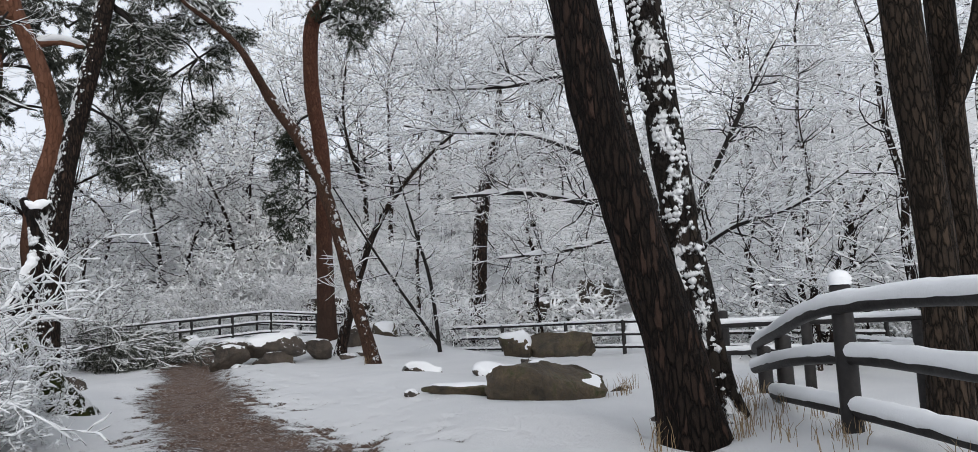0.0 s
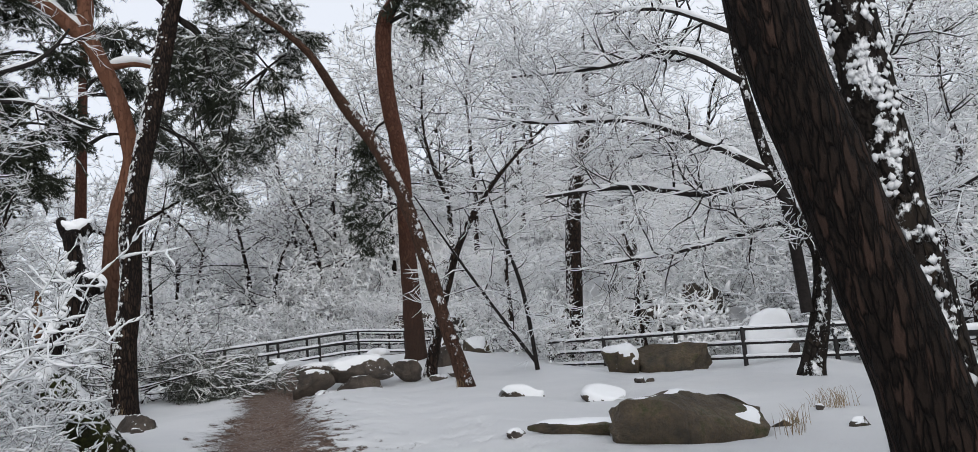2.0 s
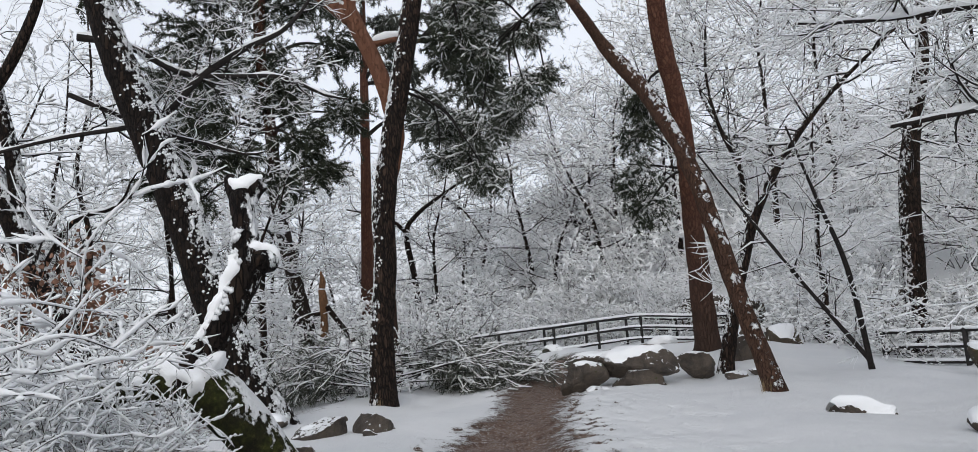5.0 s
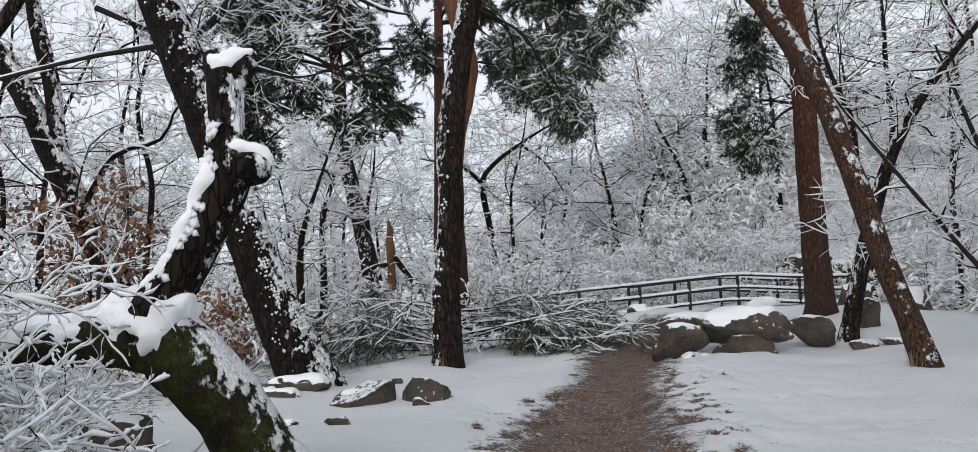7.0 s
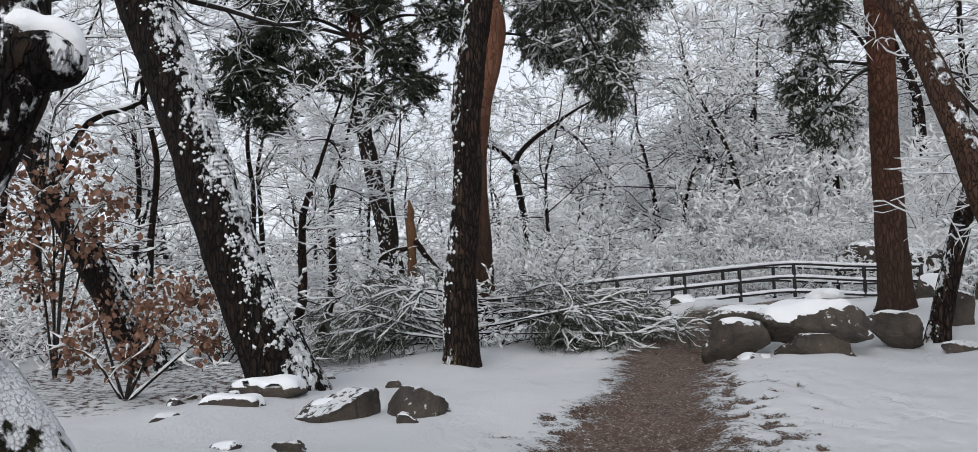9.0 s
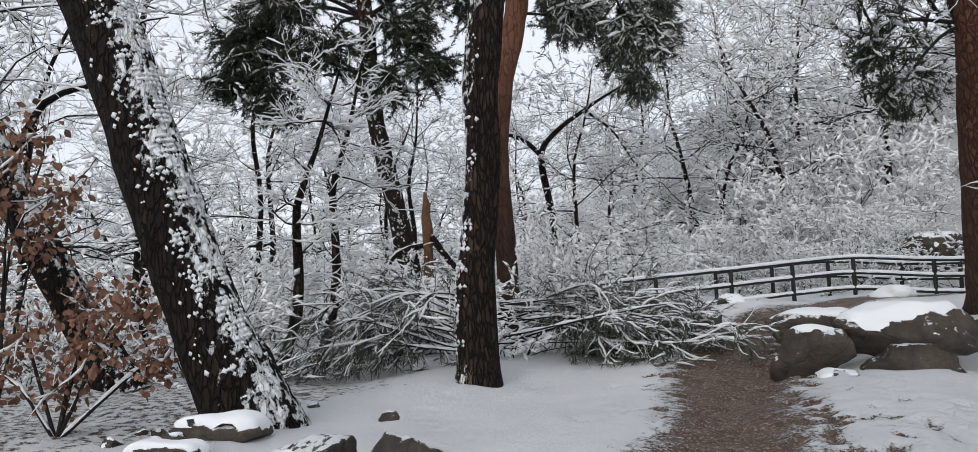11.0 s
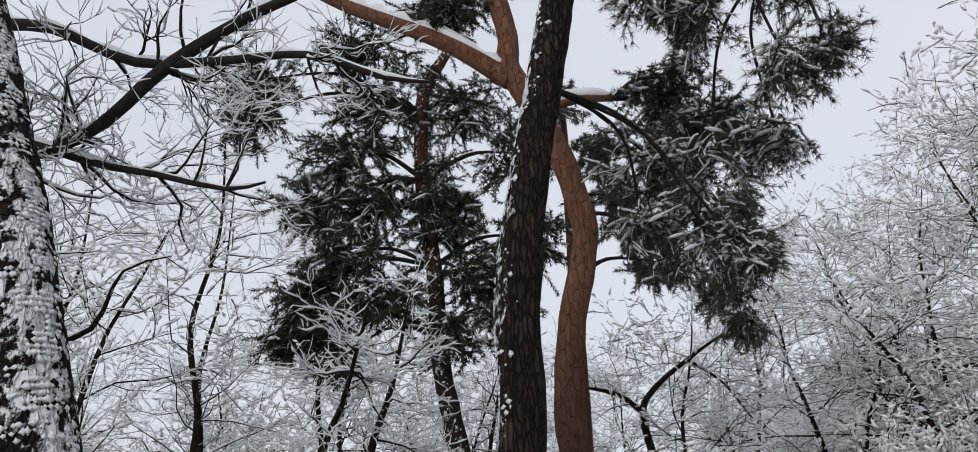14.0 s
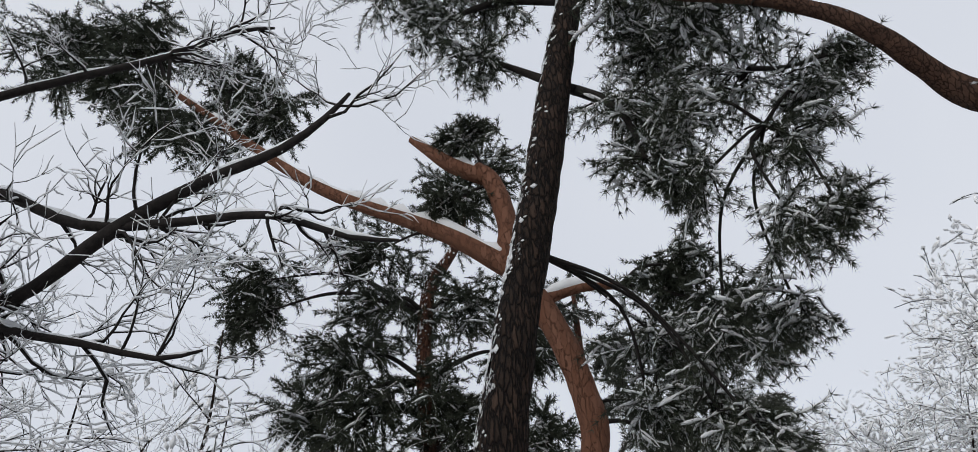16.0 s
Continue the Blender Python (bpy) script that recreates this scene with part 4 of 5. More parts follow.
fence("wooden_fence", "dark round-railed fence at the clearing's edge, thick snow on its rails", [(2.60, 8.5, 0.12), (2.58, 10.25, 0.10, 0.68), (2.62, 11.3, 0.05, 0.58), (2.92, 6.0, 0.1, 0.96)], 1.08, [near_top, near_mid, near_low], 0.075, 0.05, 0.045)
low_posts = [(4.7, 12.6, -0.3), (3.6, 13.3, -0.2), (2.7, 14.2, -0.1)]
fence("wooden_fence", "lower dark fence returning below the clearing under snow", low_posts, 1.1,
      [[(2.6, 14.0, 0.80), (3.6, 13.3, 0.82), (4.7, 12.6, 0.83), (5.0, 12.3, 0.83)], [(2.6, 14.0, 0.42), (3.6, 13.3, 0.45), (4.7, 12.6, 0.46)], [(4.75, 12.6, 0.85), (5.2, 14.5, 0.80), (5.6, 17.5, 0.7)], [(4.75, 12.6, 0.48), (5.2, 14.5, 0.42), (5.6, 17.5, 0.35)]], 0.07, 0.045, 0.03, cap=False)
far_posts = [(-4.1, 30.1, -0.25), (-2.2, 29.0, -0.25), (0.0, 27.4, -0.22), (1.75, 26.2, -0.2), (3.9, 25.6, -0.25), (6.2, 25.2, -0.3), (8.6, 24.6, -0.4)]
fence("wooden_fence", "long dark rail fence along the far side of the clearing", far_posts, 0.98,
      [[(x, y, z + h) for x, y, z in far_posts] for h in (0.92, 0.55, 0.18)], 0.06, 0.045, 0.03, cap=False)
bridge_posts = [(-17.3, 27.9, 0.10), (-15.9, 29.7, 0.28), (-14.72, 31.4, 0.40), (-13.75, 32.9, 0.52), (-12.73, 34.38, 0.60), (-11.0, 35.2, 0.45), (-9.6, 35.6, 0.40)]
fence("bridge_railing", "dark arched bridge railing with snow along every rail", bridge_posts, 1.06,
      [[(x, y, z + h) for x, y, z in bridge_posts] for h in (1.03, 0.62, 0.2)], 0.055, 0.045, 0.035, cap=False)
bridge_back = [(x - 1.3, y + 1.5, z) for x, y, z in bridge_posts[2:]]
fence("bridge_railing", "second bridge railing behind the first, under snow", bridge_back, 1.02,
      [[(x, y, z + h) for x, y, z in bridge_back] for h in (0.98, 0.55)], 0.055, 0.045, 0.035, cap=False)


# ---- woodland ----
def wood_variant(seed, height, name, label, kids=(15, 6, 4), lean=0.12, levels=3, snow=0.022, thick=0.13, category="tree", group="snowy woodland", low=0.22):
    """A bare snow-laden tree: trunk, limbs and a lace of white twigs."""
    rng = np.random.default_rng(seed)
    thing = root(name, (0, 0, 0), label, category, group)
    out = []
    d = unit(np.array([rng.normal(0, lean), rng.normal(0, lean), 1.0]))
    n = 7
    q, v, pts = np.zeros(3), d, [np.array([0, 0, -0.4, thick * 1.3])]
    for i in range(n):
        q = q + v * height * 0.85 / n
        v = unit(v + rng.normal(0, 0.13, 3) * np.array([1, 1, 0.2]))
        pts.append(np.append(q, thick * (1 - 0.85 * (i + 1) / n)))
    stem = np.array(pts)
    for k in range(kids[0]):
        f = rng.uniform(low, 1.0)
        i = min(int(f * n), n - 1)
        at = stem[i] + (stem[i + 1] - stem[i]) * (f * n - i)
        a = k * 2.4 + rng.uniform(-0.5, 0.5)
        grow(rng, at[:3], (math.cos(a), math.sin(a), rng.uniform(0.15, 0.9)), height * rng.uniform(0.26, 0.46) * (1.15 - 0.5 * f), at[3] * 0.40, 1, levels, out, (0,) + tuple(kids[1:]), spread=0.85, up=0.02, wiggle=0.2, shrink=0.55)
    part("trunk", tubes("trunk", [smooth_line(stem, 0.5)], 9, dark_bark), thing)
    big = [smooth_line(x[1], 0.3) for x in out if x[0] < levels]
    fine = [x[1] * np.array([1, 1, 1, 0]) + np.array([0, 0, 0, 1]) * np.maximum(x[1][:, 3:], 0.011) for x in out if x[0] >= levels]
    part("twig_mass", tubes("twig_mass", big + fine[::4], 3, twig_bark), thing, "thin dark branches")["kind"] = "stuff"
    v, f = flake_arrays(big + fine, 4, snow, rng)
    part("branch_snow", mesh_np("branch_snow", v, f, wood_snow), thing, "snow that coats every twig")["kind"] = "stuff"
    return thing


def shrub_variant(seed, size, snow=0.014, stems=16, kids=(5, 4), name="snowy_shrub", label="bare shrub bowed under fresh snow", levels=2, up=-0.02, sides=3, r=0.010, fine=0, flake=0, flare=0.8):
    rng = np.random.default_rng(seed)
    thing = root(name, (0, 0, 0), label, "shrub", "snowy shrubs")
    out = []
    for k in range(stems):
        a = rng.uniform(0, 6.28)
        grow(rng, (rng.normal(0, 0.15 * size), rng.normal(0, 0.15 * size), -0.05), (math.cos(a) * flare, math.sin(a) * flare, rng.uniform(0.4, 1.4)), size * rng.uniform(0.7, 1.2), r * size ** 0.5, 0, levels, out, kids, spread=0.9, up=up, wiggle=0.3, shrink=0.5)
    ls = [smooth_line(x[1], fine) if fine else x[1] for x in out]
    tagged(part("twig_mass", tubes("twig_mass", ls, 3, twig_bark), thing, "thin dark twigs"), kind="stuff")
    if flake:
        v, f = flake_arrays(ls, flake, snow, rng)
        me = mesh_np("branch_snow", v, f, wood_snow)
    else:
        me = tubes("branch_snow", snow_lines(ls, snow, rng, 0.3, 0.4, (0.3, 1.7)), sides, twig_snow)
    tagged(part("branch_snow", me, thing, "snow lying along the twigs"), kind="stuff")
    return thing


def keep_clear(x, y):
    """True where the clearing, the trail and the bridge are open."""
    if trail_distance(np.array(x), np.array(y)) < 3.2:
        return True
    return (-12.5 < x < 4.6 and -3 < y < 29.5) or (-18 < x < -6 and 24 < y < 37)


wr = np.random.default_rng(11)
variants = [wood_variant(200 + i, h, "woodland_tree", lab, kids=k, snow=0.080, thick=0.115, low=lo) for i, (h, k, lo, lab) in enumerate((
    (10.0, (20, 7, 4), 0.10, "bare woodland tree white with snow on the slope"), (12.5, (20, 7, 4), 0.16, "tall bare tree with every twig coated in snow"),
    (8.0, (20, 7, 4), 0.05, "low spreading tree laden with snow"), (11.5, (20, 7, 4), 0.18, "bare tree with snow-coated branches in the wood")))]
spots = []
for k in range(14000):
    x, y = wr.uniform(-56, 26), wr.uniform(8, 68)
    h = y - 36.5 + 0.35 * (x + 12)
    if keep_clear(x, y) or x > 2.5 + 0.5 * y or (x > 4 and y < 25):
        continue
    if h < 0 and ((-14 < x < 6 and y < 30) or math.hypot(x + 5, y - 14) < 11 or (-24 < x < -12 and 10 < y < 28)):
        continue
    if -24 < x < 3 and h < 6:
        continue
    gap = 6.2 if h > -4 or x > -12 else 4.6
    if h > 32 or math.hypot(x + 23, y - 31) < 5.0 or any((x - a) ** 2 + (y - b) ** 2 < gap * gap for a, b in spots):
        continue
    spots.append((x, y))
    if len(spots) >= 60:
        break
tall = [(-24, 47), (-27, 50), (-22, 52.5), (-26, 55), (-30, 46), (-12.5, 48), (-16.5, 49), (-8.5, 49), (-20.5, 48), (-14, 53), (-19, 54)]
spots = [(x, y) for x, y in spots if min(math.hypot(x - a, y - b) for a, b in tall) > 2.2] + tall
spots += [(8, 3), (12, -4), (3, -9), (-6, -8), (-14, -3), (-20, 4), (-12, 2), (15, 10), (17, 18)]
used = set()
for k, (x, y) in enumerate(spots):
    h = y - 36.5 + 0.35 * (x + 12)
    i = (2 if k % 2 else 0) if h < 3 else (k % 4)
    s = wr.uniform(0.6, 0.9) if h < 5 else wr.uniform(0.95, 1.3)
    if x < -14 and h > 1:
        s = wr.uniform(0.9, 1.2)
    if x < -24 and h < 0:
        s = wr.uniform(0.9, 1.2)
    if (x, y) in tall:
        s = 1.2 if y > 43 else 0.95
    m = Matrix.Translation((x, y, gz(x, y))) @ Matrix.Rotation(wr.uniform(0, 6.28), 4, "Z") @ Matrix.Diagonal((s, s, s * wr.uniform(0.9, 1.15), 1))
    if i not in used:
        used.add(i)
        variants[i].matrix_basis = m
    else:
        copy_thing(variants[i], m)

shrubs = [shrub_variant(300, 1.5, 0.048, 12, (6, 4), flake=5), shrub_variant(301, 1.1, 0.042, 11, (6, 4), flake=5), shrub_variant(302, 2.1, 0.060, 12, (6, 4), flake=5)]
shrub_spots = []
for k in range(6000):
    x, y = wr.uniform(-30, 12), wr.uniform(13, 44)
    h = y - 36.5 + 0.35 * (x + 12)
    if keep_clear(x, y) or h > 7 or any((x - a) ** 2 + (y - b) ** 2 < 2.2 for a, b in shrub_spots):
        continue
    if (x > 2.4 and y < 15.5) or (x > -16.5 and y < 22.5) or (-17.0 < x < -8 and 8 < y < 19) or (x > 4.5 and y < 24) or math.hypot(x + 14.5, y - 18) < 1.2:
        continue
    shrub_spots.append((x, y))
    if len(shrub_spots) >= 100:
        break
# the slope behind the stream is thick with low bushes under snow
hill_spots = []
for k in range(9000):
    x, y = wr.uniform(-46, 16), wr.uniform(28, 74)
    h = y - 36.5 + 0.35 * (x + 12)
    near = 1.9 if h < 9 else 2.6
    if math.hypot(x + 11.6, y - 39.2) < 2.3 or h < 0.5 or h > 26 or x > 2.5 + 0.45 * y or x < 4 - 1.15 * y or keep_clear(x, y) or any((x - a) ** 2 + (y - b) ** 2 < near * near for a, b in hill_spots):
        continue
    hill_spots.append((x, y))
    if len(hill_spots) >= 230:
        break
hill = [shrub_variant(320 + i, z, 0.085, 9, (5, 3), flake=6, name="hillside_bush", label="dense low bush on the slope buried in fresh snow", flare=0.6, up=0.02) for i, z in enumerate((2.2, 1.8, 2.6))]
used = set()
for k, (x, y) in enumerate(hill_spots):
    s = wr.uniform(0.8, 1.35)
    m = Matrix.Translation((x, y, gz(x, y))) @ Matrix.Rotation(wr.uniform(0, 6.28), 4, "Z") @ Matrix.Diagonal((s, s, s, 1))
    if k % 3 not in used:
        used.add(k % 3)
        hill[k % 3].matrix_basis = m
    else:
        copy_thing(hill[k % 3], m)
used = set()
for k, (x, y) in enumerate(shrub_spots):
    s = wr.uniform(0.8, 1.4)
    m = Matrix.Translation((x, y, gz(x, y))) @ Matrix.Rotation(wr.uniform(0, 6.28), 4, "Z") @ Matrix.Diagonal((s, s, s, 1))
    if k % 3 not in used:
        used.add(k % 3)
        shrubs[k % 3].matrix_basis = m
    else:
        copy_thing(shrubs[k % 3], m)


# ---- pine crowns ----
def crown(thing, anchors, clusters, seed, needles, needle_len=0.13, width=0.012, snow=0.02, snow_share=0.5, droop=-0.10, twigs=15):
    """Needle boughs: clusters are (x, y, z, radius); each hangs on a bough from the nearest anchor (x, y, z, r)."""
    rng = np.random.default_rng(seed)
    b = np.array(thing.location)
    nv, nf, boughs, twig_all, snows, count = [], [], [], [], [], 0
    for cx, cy, cz, rad in clusters:
        c = np.array((cx, cy, cz)) - b
        a = min(anchors, key=lambda s: (s[0] - cx) ** 2 + (s[1] - cy) ** 2 + (s[2] - cz) ** 2)
        p = np.array(a[:3]) - b
        mid = (p + c) / 2 + np.array([rng.normal(0, 0.15), rng.normal(0, 0.15), 0.15 * np.linalg.norm(c - p)])
        boughs.append(smooth_line([(*p, a[3]), (*mid, a[3] * 0.7), (*c, 0.02)], 0.2))
        out_dir = unit((c - p) * np.array([1, 1, 0.3]) + 1e-6)
        for k in range(twigs):
            d = unit(rng.normal(0, 1, 3) * np.array([1, 1, 0.55]) + out_dir * 0.5)
            st = c + rng.normal(0, rad * 0.22, 3)
            out = []
            grow(rng, st, d, rad * rng.uniform(0.6, 1.15), 0.014, 0, 1, out, (4,), spread=0.8, up=droop, wiggle=0.16, shrink=0.6)
            for lev, li in out:
                twig_all.append(li)
                if rng.uniform() < snow_share:
                    snows.append(li)
                m = max(3, int(np.linalg.norm(li[-1, :3] - li[0, :3]) / 0.085))
                f = np.linspace(0.12, 1.0, m) * (len(li) - 1)
                i = np.minimum(f.astype(int), len(li) - 2)
                q = li[i, :3] + (li[i + 1, :3] - li[i, :3]) * (f - i)[:, None]
                t = li[i + 1, :3] - li[i, :3]
                t /= np.linalg.norm(t, axis=1)[:, None]
                per = 12
                q, t = np.repeat(q, per, 0), np.repeat(t, per, 0)
                nd = t * 0.8 + rng.normal(0, 0.55, t.shape)
                nd /= np.linalg.norm(nd, axis=1)[:, None]
                ln = needle_len * rng.uniform(0.6, 1.2, len(q))[:, None]
                sd = np.cross(nd, rng.normal(0, 1, nd.shape))
                sd *= width / (np.linalg.norm(sd, axis=1)[:, None] + 1e-9)
                tri = np.stack([q - sd * 0.6, q + sd * 0.6, q + nd * ln], 1)
                nv.append(tri.reshape(-1, 3))
                nf.append(np.arange(len(q) * 3).reshape(-1, 3) + count)
                count += len(q) * 3
    for bl in boughs:
        part("bough", tubes("bough", [bl], 7, twig_bark), thing)
    tagged(part("foliage", mesh_np("foliage", np.vstack(nv), np.vstack(nf), needles, False), thing, "dark green pine needles"), kind="stuff")
    tagged(part("twig_mass", tubes("twig_mass", twig_all, 3, twig_bark), thing), kind="stuff")
    if snows:
        tagged(part("needle_snow", tubes("needle_snow", snow_lines(snows, snow, rng, 0.3, 0.5), 5, twig_snow), thing, "snow caught on the needle boughs"), kind="stuff")


crown(dark_one, [(-11.73, 20.45, 6.9, 0.03), (-11.33, 21.15, 9.71, 0.08), (-10.69, 22.04, 10.37, 0.07), (-10.21, 22.71, 10.89, 0.06), (-9.86, 23.0, 9.84, 0.04), (-9.97, 23.04, 8.84, 0.03), (-11.18, 21.16, 11.67, 0.09), (-10.9, 21.5, 14.5, 0.08), (-10.8, 21.6, 16.5, 0.06)],
      [(-10.69, 22.04, 10.4, 0.5), (-10.21, 22.71, 10.9, 0.6), (-10.62, 22.14, 9.17, 0.75), (-10.54, 22.25, 8.0, 0.55), (-10.91, 21.73, 8.3, 0.5), (-9.91, 23.12, 8.6, 0.6), (-10.02, 22.96, 7.2, 0.5), (-9.69, 23.43, 7.5, 0.4), (-10.02, 22.97, 9.99, 0.8), (-9.1, 23.7, 9.8, 0.5), (-11.0, 21.6, 9.4, 0.7), (-10.15, 22.79, 11.4, 0.9), (-10.7, 22.0, 11.0, 0.8), (-9.6, 23.4, 9.2, 0.55),
       (-12.0, 20.4, 11.9, 0.6), (-12.45, 19.6, 11.4, 0.6), (-12.1, 20.1, 10.6, 0.4), (-12.8, 19.11, 12.6, 0.9), (-10.6, 22.2, 12.8, 0.9), (-11.7, 20.4, 14.5, 1.2), (-10.2, 22.3, 15.3, 1.2), (-11.0, 21.5, 17.0, 1.3), (-9.8, 22.6, 13.3, 0.9),
       (-12.33, 22.52, 5.9, 0.6), (-11.74, 23.0, 5.6, 0.6), (-11.39, 23.25, 5.2, 0.5), (-12.2, 22.7, 6.8, 0.7), (-11.5, 23.2, 6.7, 0.7), (-11.0, 24.1, 7.0, 0.55)], 22, needle_mat, 0.13, 0.009, 0.020, 0.65, twigs=28)
crown(lean_tree, [(-8.9, 21.8, 9.2, 0.05), (-9.5, 21.4, 9.8, 0.05), (-10.2, 21.2, 10.6, 0.03)], [(-9.6, 21.6, 10.3, 0.6), (-9.0, 22.2, 9.9, 0.6), (-10.3, 21.2, 10.9, 0.7)], 21, needle_mat, 0.13, 0.011, 0.03, 0.6, twigs=20)
crown(thicket_pine, [(-22.22, 25.07, 11.6, 0.08), (-22.22, 25.07, 13.65, 0.08), (-22.06, 25.33, 9.0, 0.07), (-21.66, 25.84, 16.3, 0.07), (-22.0, 25.4, 7.2, 0.05)],
      [(-24.95, 21.3, 15.2, 1.1), (-25.1, 21.2, 14.0, 0.9), (-23.44, 23.41, 12.6, 1.3), (-22.99, 24.03, 11.1, 1.2), (-23.74, 22.99, 10.8, 1.2), (-22.05, 25.3, 11.2, 1.0), (-21.64, 25.9, 14.1, 1.2), (-22.89, 24.17, 14.0, 1.2), (-21.86, 25.6, 10.0, 1.0), (-23.3, 23.5, 9.4, 1.2), (-21.8, 25.64, 17.9, 1.3), (-21.3, 26.3, 19.0, 1.2), (-23.7, 22.9, 7.9, 1.0), (-22.7, 24.4, 8.2, 1.0), (-20.6, 26.9, 12.2, 1.1), (-20.3, 27.2, 9.6, 1.0), (-23.2, 24.0, 16.2, 1.2),
       (-21.3, 25.9, 8.6, 1.0), (-20.9, 26.4, 7.6, 0.8), (-21.6, 25.5, 7.0, 0.7), (-24.3, 23.3, 8.8, 1.1), (-24.6, 22.8, 7.4, 0.9), (-23.9, 23.6, 6.6, 0.7)], 23, needle_mat, 0.16, 0.020, 0.030, 0.34, twigs=40)
crown(twin_one, [(-19.49, 19.7, 14.34, 0.07), (-20.46, 18.36, 15.85, 0.07), (-21.6, 16.9, 17.6, 0.06), (-15.2, 25.5, 10.45, 0.06), (-16.68, 23.58, 13.5, 0.05)],
      [(-23.4, 14.3, 19.5, 1.3), (-22.6, 15.4, 19.8, 1.2), (-22.0, 16.22, 19.2, 1.1), (-21.52, 16.88, 16.6, 0.9), (-20.77, 17.93, 15.5, 0.8), (-20.5, 18.3, 17.4, 0.9), (-19.9, 19.2, 16.4, 0.8), (-22.22, 15.92, 17.9, 1.1), (-17.0, 23.1, 14.9, 0.6), (-17.2, 22.9, 13.1, 0.6), (-14.6, 26.3, 10.9, 0.8), (-14.2, 26.9, 9.9, 0.8)], 24, needle_mat, 0.16, 0.020, 0.035, 0.40, twigs=42)
crown(red_one, [(-7.72, 26.4, 7.9, 0.05), (-7.35, 25.25, 10.4, 0.06), (-6.7, 25.3, 13.0, 0.06), (-6.4, 25.6, 14.8, 0.06), (-8.0, 27.7, 5.4, 0.04)],
      [(-8.75, 26.7, 6.4, 0.6), (-8.95, 26.7, 5.3, 0.65), (-8.85, 26.8, 4.4, 0.5), (-8.6, 26.6, 7.2, 0.5), (-6.1, 25.0, 10.3, 0.75), (-5.4, 25.2, 10.7, 0.7), (-6.5, 24.9, 11.2, 0.8), (-6.2, 25.7, 15.4, 1.3), (-5.8, 25.8, 14.2, 1.1)], 25, needle_mat, 0.15, 0.015, 0.03, 0.45, twigs=22)
crown(big_pine, [(0.4, 9.2, 8.5, 0.08), (0.5, 9.3, 10.6, 0.06)], [(1.2, 10.0, 10.0, 1.2), (-0.4, 8.6, 10.5, 1.2), (0.5, 9.6, 11.8, 1.4), (1.4, 8.4, 9.2, 1.0)], 26, needle_mat, 0.16, 0.02, 0.03, 0.3)

back_pine = tree("pine_tree", [(-24.6, 32.2, 0.2, 0.3), (-24.5, 32.4, 5, 0.26), (-24.4, 32.5, 10, 0.22), (-24.3, 32.6, 15, 0.16), (-24.2, 32.6, 18.5, 0.08)], red_bark, "pine with long drooping snow-dusted boughs in the thicket", 40, sides=16, step=0.3)
crown(back_pine, [(-24.4, 32.5, 10.5, 0.1), (-24.35, 32.5, 13, 0.1), (-24.3, 32.6, 15.5, 0.09), (-24.2, 32.6, 18, 0.06), (-22.76, 34.83, 15.4, 0.06), (-21.67, 36.34, 13.8, 0.05)],
      [(-23.4, 33.9, 15.9, 1.2), (-22.25, 35.5, 16.3, 1.2), (-21.3, 36.9, 16.4, 1.1), (-20.4, 38.2, 16.0, 1.0), (-22.0, 35.9, 14.5, 1.2), (-21.15, 37.06, 13.2, 1.1), (-20.68, 37.71, 11.7, 1.0), (-23.5, 33.8, 13.9, 1.2), (-23.0, 34.52, 12.4, 1.2), (-21.5, 36.6, 10.5, 1.0), (-21.1, 37.05, 8.9, 0.8), (-22.7, 34.8, 11.2, 1.0), (-24.6, 32.0, 17.5, 1.4)], 27, dull_needle, 0.24, 0.032, 0.045, 0.65, -0.16, 22)


